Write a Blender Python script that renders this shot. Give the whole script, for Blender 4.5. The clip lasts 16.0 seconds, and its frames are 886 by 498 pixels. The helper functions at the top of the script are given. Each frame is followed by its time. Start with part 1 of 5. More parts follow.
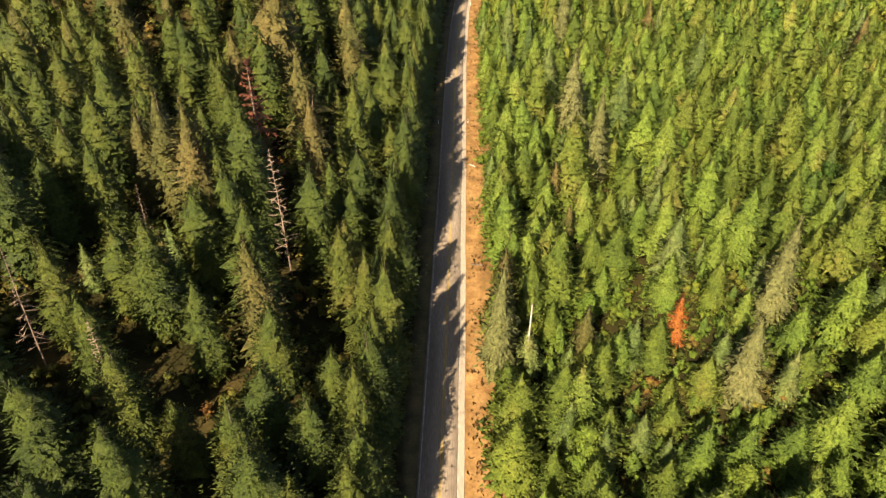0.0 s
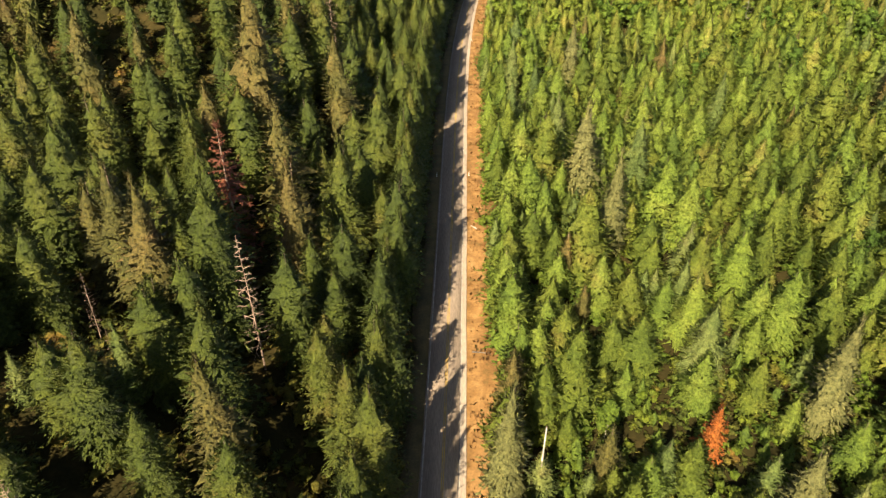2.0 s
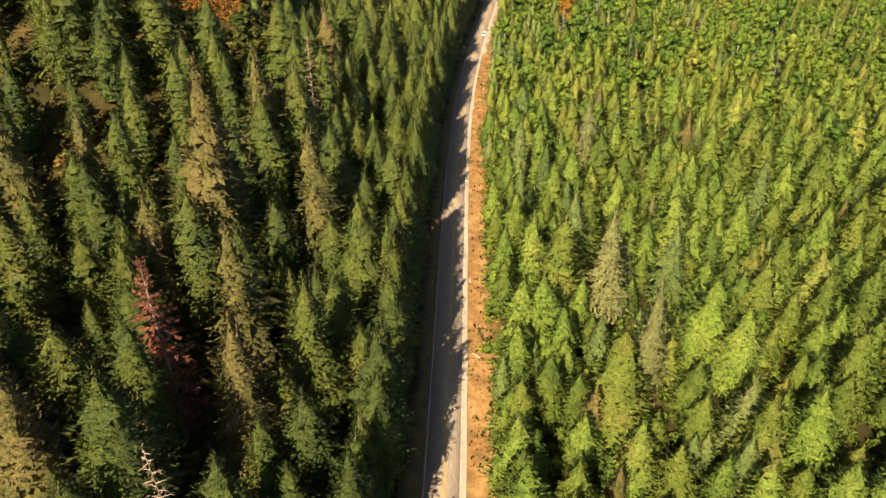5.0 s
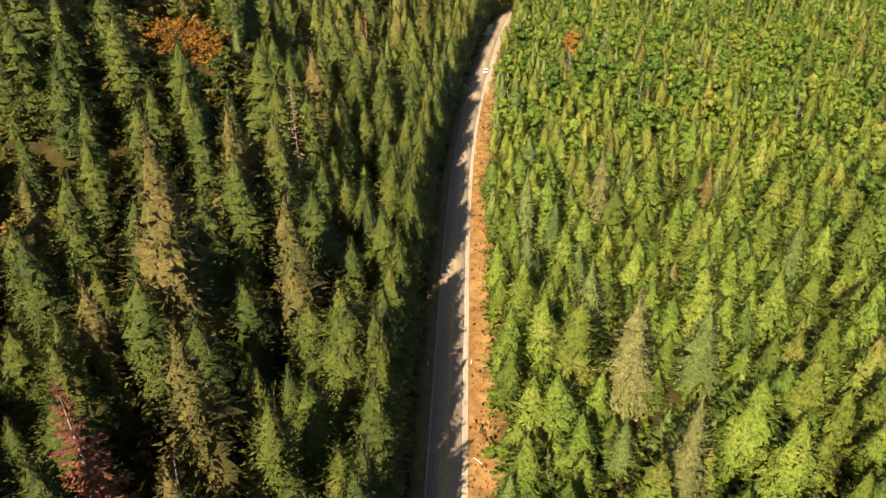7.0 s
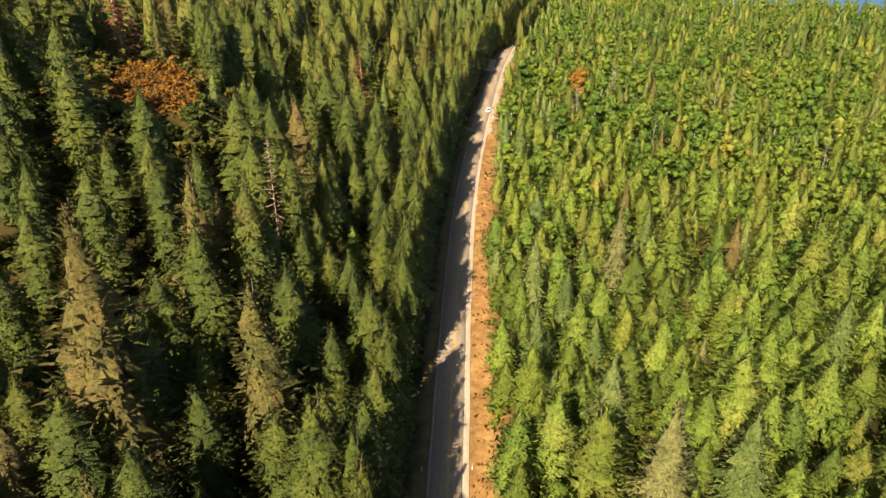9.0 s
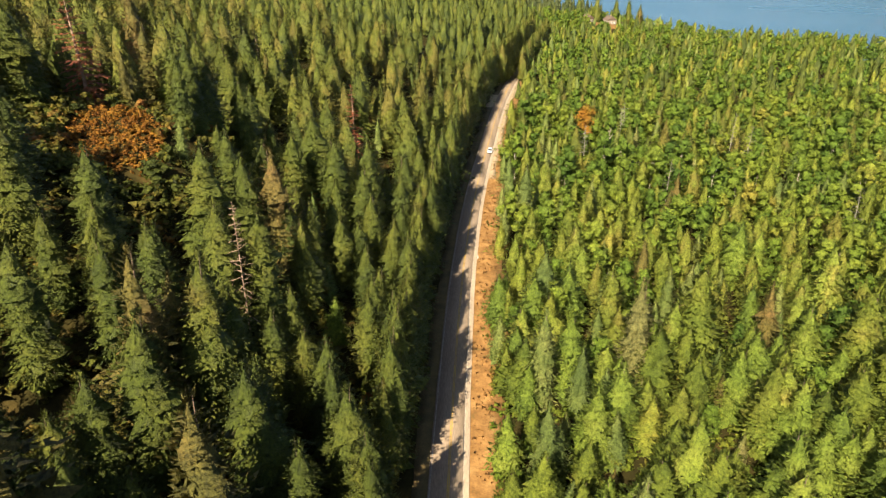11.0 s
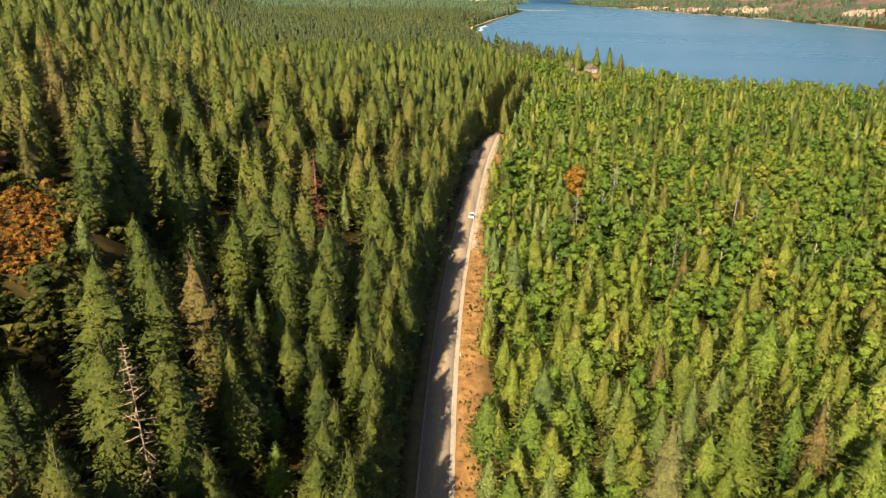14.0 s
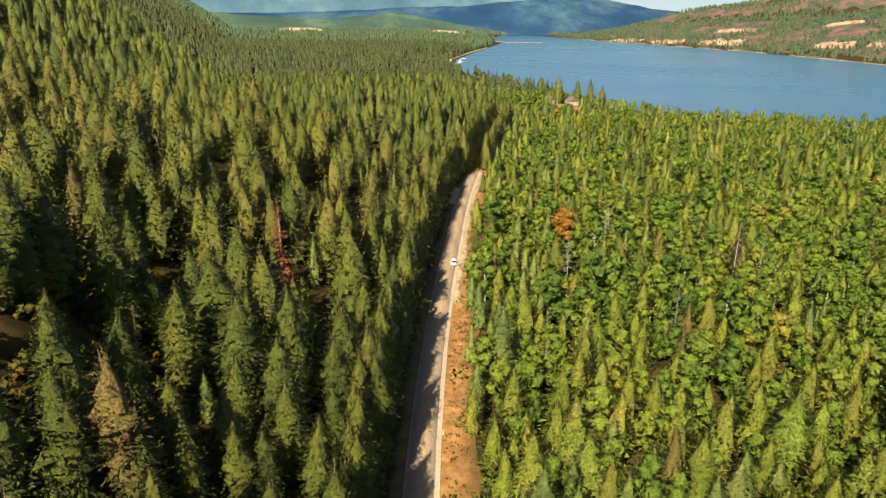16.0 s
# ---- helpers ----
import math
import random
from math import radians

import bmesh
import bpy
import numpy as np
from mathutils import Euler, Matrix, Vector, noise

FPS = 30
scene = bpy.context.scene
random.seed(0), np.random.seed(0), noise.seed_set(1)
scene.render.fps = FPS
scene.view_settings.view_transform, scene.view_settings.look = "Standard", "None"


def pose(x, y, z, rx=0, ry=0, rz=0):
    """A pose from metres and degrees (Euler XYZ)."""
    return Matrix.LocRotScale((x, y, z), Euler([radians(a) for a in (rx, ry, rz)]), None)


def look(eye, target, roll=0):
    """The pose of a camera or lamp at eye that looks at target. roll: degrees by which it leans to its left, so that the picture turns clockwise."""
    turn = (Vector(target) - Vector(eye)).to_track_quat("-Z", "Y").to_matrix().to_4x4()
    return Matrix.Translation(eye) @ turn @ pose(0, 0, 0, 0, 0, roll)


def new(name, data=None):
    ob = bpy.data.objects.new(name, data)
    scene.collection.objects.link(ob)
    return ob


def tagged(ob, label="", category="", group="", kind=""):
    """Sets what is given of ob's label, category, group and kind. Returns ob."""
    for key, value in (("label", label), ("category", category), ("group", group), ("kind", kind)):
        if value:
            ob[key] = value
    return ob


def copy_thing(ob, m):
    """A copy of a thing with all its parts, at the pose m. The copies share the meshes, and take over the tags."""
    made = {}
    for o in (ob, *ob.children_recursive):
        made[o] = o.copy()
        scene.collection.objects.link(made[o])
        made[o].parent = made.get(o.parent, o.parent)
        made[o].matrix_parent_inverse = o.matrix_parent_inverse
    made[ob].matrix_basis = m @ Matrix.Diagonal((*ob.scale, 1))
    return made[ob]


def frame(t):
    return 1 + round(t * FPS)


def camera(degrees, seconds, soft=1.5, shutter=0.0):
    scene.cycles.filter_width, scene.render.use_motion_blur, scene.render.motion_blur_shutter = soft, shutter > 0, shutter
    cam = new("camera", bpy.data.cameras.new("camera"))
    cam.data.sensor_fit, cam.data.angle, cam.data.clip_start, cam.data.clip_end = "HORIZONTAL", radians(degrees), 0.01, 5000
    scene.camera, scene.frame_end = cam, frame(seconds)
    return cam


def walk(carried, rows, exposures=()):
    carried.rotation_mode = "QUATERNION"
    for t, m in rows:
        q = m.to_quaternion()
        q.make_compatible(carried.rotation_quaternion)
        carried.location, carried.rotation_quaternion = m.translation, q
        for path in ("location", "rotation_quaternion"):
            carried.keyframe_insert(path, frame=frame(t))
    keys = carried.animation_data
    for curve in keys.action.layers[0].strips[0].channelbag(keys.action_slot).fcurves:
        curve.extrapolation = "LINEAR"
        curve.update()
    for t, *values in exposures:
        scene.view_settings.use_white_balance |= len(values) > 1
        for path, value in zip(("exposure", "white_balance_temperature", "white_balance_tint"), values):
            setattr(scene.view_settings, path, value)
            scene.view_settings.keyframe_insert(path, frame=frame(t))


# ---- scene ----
cam = camera(65.3, 16.0, 1.35)
METRES, EYE, TILT, LEAN, TURN = 165.0, 83.5, -35.8, 0.0, 0.0
ROWS = [
    (0.0, 0.0, 0.0, 0.0, 0.0, 0.0, -0.0),
    (0.5, 0.0006, 0.0243, 0.0171, -0.0, 0.03, -0.01),
    (1.0, 0.0009, 0.0514, 0.0362, -0.02, 0.33, -0.05),
    (1.5, 0.0018, 0.0783, 0.0552, -0.01, 0.91, -0.09),
    (2.0, 0.0023, 0.1028, 0.0722, -0.01, 1.49, -0.13),
    (2.5, 0.0035, 0.1299, 0.0909, 0.03, 2.04, -0.16),
    (3.0, 0.004, 0.1543, 0.108, 0.03, 2.49, -0.21),
    (3.5, 0.0051, 0.1815, 0.127, 0.06, 2.99, -0.23),
    (4.0, 0.0063, 0.2089, 0.146, 0.08, 3.53, -0.26),
    (6.5, 0.0113, 0.3375, 0.2362, 0.17, 6.14, -0.46),
    (7.0, 0.012, 0.3614, 0.2525, 0.2, 6.65, -0.49),
    (7.5, 0.0125, 0.3883, 0.271, 0.21, 7.18, -0.53),
    (8.0, 0.0133, 0.4123, 0.2874, 0.23, 7.67, -0.59),
    (8.5, 0.0144, 0.4387, 0.3053, 0.26, 8.24, -0.61),
    (9.0, 0.0161, 0.4646, 0.3231, 0.33, 8.83, -0.66),
    (11.5, 0.0212, 0.5921, 0.4113, 0.34, 11.56, -0.86),
    (12.0, 0.0223, 0.616, 0.4281, 0.23, 12.11, -0.81),
    (12.5, 0.0233, 0.6427, 0.4469, -0.02, 12.71, -0.66),
    (13.0, 0.0244, 0.6668, 0.4639, -0.29, 13.26, -0.47),
    (13.5, 0.025, 0.6932, 0.4828, -0.66, 13.87, -0.23),
    (14.0, 0.0261, 0.7199, 0.5015, -1.04, 14.52, 0.05),
    (14.5, 0.0267, 0.7438, 0.5186, -1.44, 15.06, 0.28),
    (15.0, 0.0278, 0.7703, 0.5366, -1.78, 15.71, 0.56),
    (15.5, 0.0291, 0.7937, 0.5535, -2.18, 16.28, 0.83),
    (16.0, 0.0305, 0.8199, 0.5716, -2.41, 16.91, 0.98),
]
walk(cam, [(t, pose(0, 0, EYE, TILT, LEAN, TURN) @ pose(METRES * x, METRES * y, METRES * z, 90 + pitch, roll, yaw)) for t, x, y, z, yaw, pitch, roll in ROWS],
     [(0.0, 1.79), (11.0, 1.79), (14.0, 1.67), (16.0, 1.6)])

# ---- light ----
SUN_EL, SUN_ROT = 39.0, 203.5
world = bpy.data.worlds.new("sky")
scene.world = world
world.use_nodes = True
wn = world.node_tree.nodes
sky = wn.new("ShaderNodeTexSky")
sky.sky_type, sky.sun_disc = "NISHITA", False
sky.sun_elevation, sky.sun_rotation = radians(SUN_EL), radians(SUN_ROT)
sky.air_density, sky.dust_density = 1.0, 1.0
world.node_tree.links.new(sky.outputs[0], wn["Background"].inputs[0])
wn["Background"].inputs[1].default_value = 0.046

sun = new("sun", bpy.data.lights.new("sun", "SUN"))
sun.data.energy, sun.data.angle, sun.data.color = 4.8, radians(0.55), (1.0, 0.87, 0.64)
_e, _r = radians(SUN_EL), radians(SUN_ROT)
sun_from = Vector((math.sin(_r) * math.cos(_e), math.cos(_r) * math.cos(_e), math.sin(_e)))
sun.matrix_world = look(sun_from * 300, (0, 0, 0))


# ---- materials ----
def blank(name):
    m = bpy.data.materials.new(name)
    m.use_nodes = True
    t = m.node_tree
    return m, t.nodes, t.links, t.nodes["Principled BSDF"]


def ramp(n, stops):
    r = n.new("ShaderNodeValToRGB")
    els = r.color_ramp.elements
    while len(els) < len(stops):
        els.new(0.5)
    for e, (p, c) in zip(els, stops):
        e.position, e.color = p, (*c, 1)
    return r


def noise_tex(n, l, scale, detail=4, where=None, rough=0.55):
    t = n.new("ShaderNodeTexNoise")
    t.inputs["Scale"].default_value, t.inputs["Detail"].default_value = scale, detail
    t.inputs["Roughness"].default_value = rough
    if where:
        l.new(where, t.inputs["Vector"])
    return t


def mixed(n, l, a, b, fac, kind="MIX"):
    m = n.new("ShaderNodeMix")
    m.data_type, m.blend_type = "RGBA", kind
    for sock, v in ((m.inputs[0], fac), (m.inputs[6], a), (m.inputs[7], b)):
        if hasattr(v, "links"):
            l.new(v, sock)
        elif isinstance(v, tuple):
            sock.default_value = (*v, 1)
        else:
            sock.default_value = v
    return m.outputs[2]


def foliage(name, dark, mid, light, odd, thin=0.3, patch=0.16):
    """Needles or leaves: tint from tree to tree, from clump to clump, and a fine mottle."""
    m, n, l, b = blank(name)
    pos = n.new("ShaderNodeNewGeometry")
    info = n.new("ShaderNodeObjectInfo")
    stand = noise_tex(n, l, patch, 2, pos.outputs["Position"])
    fine = noise_tex(n, l, 1.9, 5, pos.outputs["Position"], 0.8)
    bp = n.new("ShaderNodeBump")
    bp.inputs["Strength"].default_value, bp.inputs["Distance"].default_value = 1.0, 0.45
    l.new(fine.outputs[0], bp.inputs["Height"])
    l.new(bp.outputs[0], b.inputs["Normal"])
    add = n.new("ShaderNodeMath")
    add.operation = "MULTIPLY_ADD"
    l.new(info.outputs["Random"], add.inputs[0])
    add.inputs[1].default_value = 0.5
    sub = n.new("ShaderNodeMath")
    sub.operation = "MULTIPLY_ADD"
    l.new(stand.outputs[0], sub.inputs[0])
    sub.inputs[1].default_value, sub.inputs[2].default_value = 1.5, -0.5
    own = n.new("ShaderNodeAttribute")
    own.attribute_name = "tint"
    each = n.new("ShaderNodeMath")
    each.operation = "MULTIPLY_ADD"
    each.inputs[1].default_value = 0.42
    l.new(own.outputs["Fac"], each.inputs[0])
    l.new(sub.outputs[0], each.inputs[2])
    l.new(each.outputs[0], add.inputs[2])
    tone = ramp(n, [(0.1, dark), (0.45, mid), (0.8, light), (1.0, odd)])
    l.new(add.outputs[0], tone.inputs[0])
    clump = ramp(n, [(0.0, (0.78, 0.8, 0.76)), (0.5, (1, 1, 1)), (1.0, (1.2, 1.16, 1.08))])
    l.new(pos.outputs["Random Per Island"], clump.inputs[0])
    c1 = mixed(n, l, tone.outputs[0], clump.outputs[0], 1.0, "MULTIPLY")
    mott = ramp(n, [(0.38, (0.44, 0.47, 0.43)), (0.5, (1.0, 1.0, 0.96)), (0.62, (1.5, 1.45, 1.34))])
    l.new(fine.outputs[0], mott.inputs[0])
    c2 = mixed(n, l, c1, mott.outputs[0], 1.0, "MULTIPLY")
    l.new(c2, b.inputs["Base Color"])
    b.inputs["Roughness"].default_value = 0.6
    b.inputs["Specular IOR Level"].default_value = 0.25
    tr = n.new("ShaderNodeBsdfTranslucent")
    l.new(c2, tr.inputs[0])
    mx = n.new("ShaderNodeMixShader")
    mx.inputs[0].default_value = thin
    l.new(b.outputs[0], mx.inputs[1])
    l.new(tr.outputs[0], mx.inputs[2])
    l.new(mx.outputs[0], n["Material Output"].inputs[0])
    return m


def surface(name, stops, scale, fine=0.0, rough=0.85, bump=0.0, detail=6, stretch=None):
    """An opaque surface: a coarse and a fine noise through one ramp, with relief."""
    m, n, l, b = blank(name)
    pos = n.new("ShaderNodeNewGeometry").outputs["Position"]
    if stretch:
        mp = n.new("ShaderNodeMapping")
        mp.inputs["Scale"].default_value = stretch
        l.new(pos, mp.inputs[0])
        pos = mp.outputs[0]
    a = noise_tex(n, l, scale, detail, pos)
    r = ramp(n, stops)
    l.new(a.outputs[0], r.inputs[0])
    out = r.outputs[0]
    if fine:
        f = noise_tex(n, l, fine, 4, pos, 0.7)
        fr = ramp(n, [(0.25, (0.62, 0.62, 0.62)), (0.75, (1.3, 1.28, 1.25))])
        l.new(f.outputs[0], fr.inputs[0])
        out = mixed(n, l, out, fr.outputs[0], 1.0, "MULTIPLY")
        if bump:
            bp = n.new("ShaderNodeBump")
            bp.inputs["Strength"].default_value, bp.inputs["Distance"].default_value = bump, 0.1
            l.new(f.outputs[0], bp.inputs["Height"])
            l.new(bp.outputs[0], b.inputs["Normal"])
    l.new(out, b.inputs["Base Color"])
    b.inputs["Roughness"].default_value = rough
    b.inputs["Specular IOR Level"].default_value = 0.3
    return m


M_FIR = foliage("fir_needles", (0.042, 0.059, 0.010), (0.069, 0.087, 0.012), (0.097, 0.106, 0.015), (0.118, 0.105, 0.021), 0.18)
M_YOUNG = foliage("young_fir_needles", (0.098, 0.146, 0.024), (0.149, 0.205, 0.028), (0.196, 0.237, 0.039), (0.230, 0.218, 0.047), 0.36)
M_LARCH = foliage("larch_needles", (0.095, 0.132, 0.020), (0.153, 0.190, 0.026), (0.197, 0.218, 0.034), (0.222, 0.205, 0.040), 0.4)
M_SPRUCE = foliage("spruce_needles", (0.092, 0.131, 0.035), (0.140, 0.179, 0.045), (0.198, 0.222, 0.062), (0.228, 0.209, 0.075), 0.3)
M_TAN = foliage("pale_spruce_needles", (0.162, 0.157, 0.051), (0.196, 0.187, 0.064), (0.230, 0.212, 0.076), (0.246, 0.212, 0.085), 0.3)
M_LEAF = foliage("broad_leaves", (0.063, 0.117, 0.017), (0.119, 0.183, 0.021), (0.198, 0.241, 0.030), (0.273, 0.246, 0.043), 0.35, 0.05)
M_RED = foliage("dead_needles", (0.150, 0.052, 0.030), (0.240, 0.080, 0.042), (0.300, 0.110, 0.055), (0.290, 0.140, 0.070), 0.25)
M_BROWN = foliage("browned_needles", (0.081, 0.079, 0.020), (0.109, 0.096, 0.025), (0.139, 0.106, 0.032), (0.172, 0.106, 0.042), 0.25)
M_SHRUB = foliage("undergrowth_leaves", (0.050, 0.066, 0.012), (0.092, 0.105, 0.016), (0.170, 0.140, 0.024), (0.250, 0.110, 0.030), 0.35, 0.12)
M_LOW = foliage("sapling_leaves", (0.071, 0.117, 0.014), (0.117, 0.168, 0.016), (0.163, 0.189, 0.020), (0.235, 0.133, 0.031), 0.35, 0.06)
M_RUST = foliage("rusty_shrub_leaves", (0.210, 0.085, 0.014), (0.320, 0.145, 0.020), (0.340, 0.195, 0.028), (0.190, 0.190, 0.030), 0.35, 0.3)
M_ORANGE = foliage("orange_dead_needles", (0.240, 0.070, 0.016), (0.360, 0.110, 0.022), (0.430, 0.150, 0.030), (0.400, 0.180, 0.040), 0.25)
# needle colour shifted towards blue to hold the haze of distance
M_HAZEWOOD = foliage("hazed_conifer_needles", (0.022, 0.048, 0.026), (0.038, 0.068, 0.034), (0.056, 0.084, 0.042), (0.076, 0.086, 0.046), 0.15, 0.02)
# fir tones darkened, a step towards the hazed needles above
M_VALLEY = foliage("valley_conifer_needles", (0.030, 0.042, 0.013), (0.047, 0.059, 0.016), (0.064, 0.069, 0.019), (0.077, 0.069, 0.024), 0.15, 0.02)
M_BARK = surface("bark", [(0.3, (0.075, 0.052, 0.035)), (0.7, (0.19, 0.145, 0.105))], 1.2, 9.0, 0.95, 0.4)
M_PALE = surface("bleached_wood", [(0.3, (0.30, 0.25, 0.20)), (0.7, (0.52, 0.46, 0.39))], 0.8, 7.0, 0.9, 0.3)
M_GREYWOOD = surface("weathered_grey_wood", [(0.3, (0.16, 0.14, 0.115)), (0.7, (0.30, 0.27, 0.225))], 0.8, 7.0, 0.9, 0.3)
M_DEADWOOD = surface("reddish_deadwood", [(0.3, (0.16, 0.10, 0.07)), (0.7, (0.33, 0.23, 0.17))], 0.8, 7.0, 0.9, 0.3)
M_GRASS = surface("dry_grass", [(0.22, (0.09, 0.065, 0.018)), (0.42, (0.18, 0.09, 0.026)), (0.6, (0.26, 0.14, 0.046)), (0.8, (0.34, 0.21, 0.08))], 0.35, 2.6, 0.95, 0.6)
# the dry grass again, with the shade of the roadside firs put into its colour
M_SHADEGRASS = surface("shaded_dry_grass", [(0.3, (0.060, 0.046, 0.018)), (0.7, (0.13, 0.088, 0.034))], 0.35, 3.0, 0.95, 0.5)
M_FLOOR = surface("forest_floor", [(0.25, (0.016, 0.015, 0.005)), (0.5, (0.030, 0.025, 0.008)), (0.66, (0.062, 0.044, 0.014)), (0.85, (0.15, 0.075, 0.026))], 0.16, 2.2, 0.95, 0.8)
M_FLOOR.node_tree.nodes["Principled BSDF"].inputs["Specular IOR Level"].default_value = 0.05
M_ASPHALT = surface("sun_bleached_asphalt", [(0.3, (0.21, 0.155, 0.108)), (0.55, (0.27, 0.202, 0.144)), (0.75, (0.32, 0.244, 0.176))], 0.16, 2.2, 0.85, 0.1, 6, (2.4, 0.25, 1))
M_SLOPE = surface("scrubby_slope", [(0.30, (0.030, 0.046, 0.026)), (0.45, (0.052, 0.056, 0.034)), (0.54, (0.105, 0.062, 0.048)), (0.72, (0.160, 0.086, 0.068))], 0.022, 0.2, 0.95, 0.5, 8)
M_SHOULDER = surface("pale_asphalt", [(0.3, (0.29, 0.225, 0.165)), (0.7, (0.39, 0.308, 0.228))], 0.25, 3.0, 0.85, 0.1, 6, (2.4, 0.25, 1))
M_SAND = surface("pale_sand", [(0.3, (0.26, 0.19, 0.11)), (0.7, (0.36, 0.28, 0.18))], 0.2, 2.0, 0.95, 0.3)
M_WHITELINE = surface("worn_white_paint", [(0.35, (0.23, 0.19, 0.155)), (0.6, (0.38, 0.335, 0.28))], 0.8, 5.0, 0.7)
M_YELLOW = surface("worn_yellow_paint", [(0.35, (0.25, 0.16, 0.05)), (0.6, (0.46, 0.28, 0.03))], 0.5, 5.0, 0.7)
M_TAR = surface("crack_sealant", [(0.3, (0.05, 0.045, 0.04)), (0.7, (0.10, 0.09, 0.08))], 1.0, 5.0, 0.6)


# ---- the lie of the land ----
ROAD_Y = [-700, 0, 60, 89, 124, 171, 211, 244, 272, 305, 341, 367, 385, 438, 468, 520, 540, 556, 600, 650, 700, 730, 2000]
ROAD_X = [-24, -2.3, -0.4, 0.6, 1.5, 2.9, 3.9, 5.2, 6.5, 8.8, 12.2, 15.0, 17.4, 24.0, 27.5, 36.0, 39.5, 43.0, 52, 63, 74, 80, 80]
_ky = np.arange(-700, 2001, 4.0)
_kx = np.interp(_ky, ROAD_Y, ROAD_X)
for _i in range(3):
    _kx[5:-5] = np.convolve(_kx, np.ones(11) / 11, "same")[5:-5]
SHORE = [(1400, 300), (900, 470), (640, 610), (470, 690), (400, 722), (330, 745), (262, 765), (228, 800), (205, 850), (168, 930), (120, 1080), (88, 1260),
         (74, 1420), (92, 1600), (150, 1860), (215, 2130), (300, 2480), (262, 2640), (330, 3050), (420, 3290), (560, 3230), (640, 2850),
         (740, 2560), (890, 2080), (935, 1700), (945, 1500), (1000, 1200), (1120, 800), (1500, 560)]
LAKE_Z = -8.0


def smooth(a, b, v):
    t = np.clip((v - a) / (b - a), 0, 1)
    return t * t * (3 - 2 * t)


def road_x(y):
    return np.interp(y, _ky, _kx)


def valley_x(y):
    """The line along the foot of the slope: the road's, and on to the lake where the road ends."""
    return np.where(y < 556, road_x(y), np.interp(y, [556, 640, 720, 790, 1100, 2000], [43, 61, 78, 106, 166, 166]))


def lake_distance(x, y):
    """Metres from the shore: positive on land, negative on the lake."""
    d2, inside = np.full(np.shape(x), 1e12), np.zeros(np.shape(x), bool)
    for (x0, y0), (x1, y1) in zip(SHORE, SHORE[1:] + SHORE[:1]):
        ex, ey = x1 - x0, y1 - y0
        t = np.clip(((x - x0) * ex + (y - y0) * ey) / (ex * ex + ey * ey), 0, 1)
        d2 = np.minimum(d2, (x - x0 - t * ex) ** 2 + (y - y0 - t * ey) ** 2)
        inside ^= ((y0 > y) != (y1 > y)) & (x < (ex * (y - y0)) / (ey if ey else 1e-9) + x0)
    return np.sqrt(d2) * np.where(inside, -1, 1)


def waves(x, y, s):
    """A smooth uneven relief between -1 and 1."""
    return (np.sin(x / s + 1.7 * np.sin(y / s * 0.7)) + np.sin(y / s * 0.9 + 1.3 * np.sin(x / s * 0.6 + 2))
            + 0.5 * np.sin((x + y) / s * 2.1 + 1)) / 2.5


def road_z(y):
    return -1.0 - 3.5 * smooth(350, 720, y)


def land(x, y):
    x, y = np.asarray(x, float), np.asarray(y, float)
    off = x - valley_x(y)
    left, right = np.maximum(-off - 8, 0), np.maximum(off - 8, 0)
    steep = 0.17 + 0.31 * smooth(160, 230, y) * (1 - 0.7 * smooth(400, 580, y)) + 0.17 * np.exp(-((y - 240) / 40) ** 2) + 0.10 * np.exp(-((y - 95) / 30) ** 2)
    bank = np.minimum(left, 75) * steep * (1 - 0.75 * smooth(560, 950, y))
    hill = np.maximum(np.minimum(left - 75, 6 - 0.238 * (y - 165) - x), 0)
    bank = bank + (0.16 + 0.40 * smooth(420, 800, y)) * np.minimum(hill, 420) * smooth(-50, 90, hill)
    z = road_z(y) + bank - np.minimum(right, 250) * 0.016
    # a knoll on the bank; the lakeside yard lifted into the camera's view
    knoll = np.exp(-(((x + 66) / 21) ** 2 + ((y - 253) / 24) ** 2) ** 2)
    z = z * (1 - knoll) + knoll * (43.0 + 0.09 * (y - 253) - 0.06 * (x + 66))
    z = z + 7.0 * np.exp(-((x - 156) / 30) ** 2 - ((y - 832) / 30) ** 2)
    z = z + 0.8 * waves(x, y, 9.0) * smooth(3, 20, left + right)
    d = lake_distance(x, y)
    # the far shore's hill and the flats at the head of the lake
    east = smooth(430, 640, x) * smooth(600, 1100, y) * smooth(0, 40, d)
    ridge = np.minimum(d, 900) * 0.27 * (0.85 + 0.25 * waves(x, y, 130.0)) * smooth(3300, 2500, y - 0.2 * x)
    z = np.where(east > 0, z * (1 - east) + east * (-7 + ridge), z)
    z = LAKE_Z + 0.5 + (z - LAKE_Z - 0.5) * smooth(-2, 90, d)
    return np.where(d < 0, LAKE_Z + 0.5 + np.maximum(d, -40) * 0.12, z)


def spot(x, y):
    return float(land(np.array([x]), np.array([y]))[0])


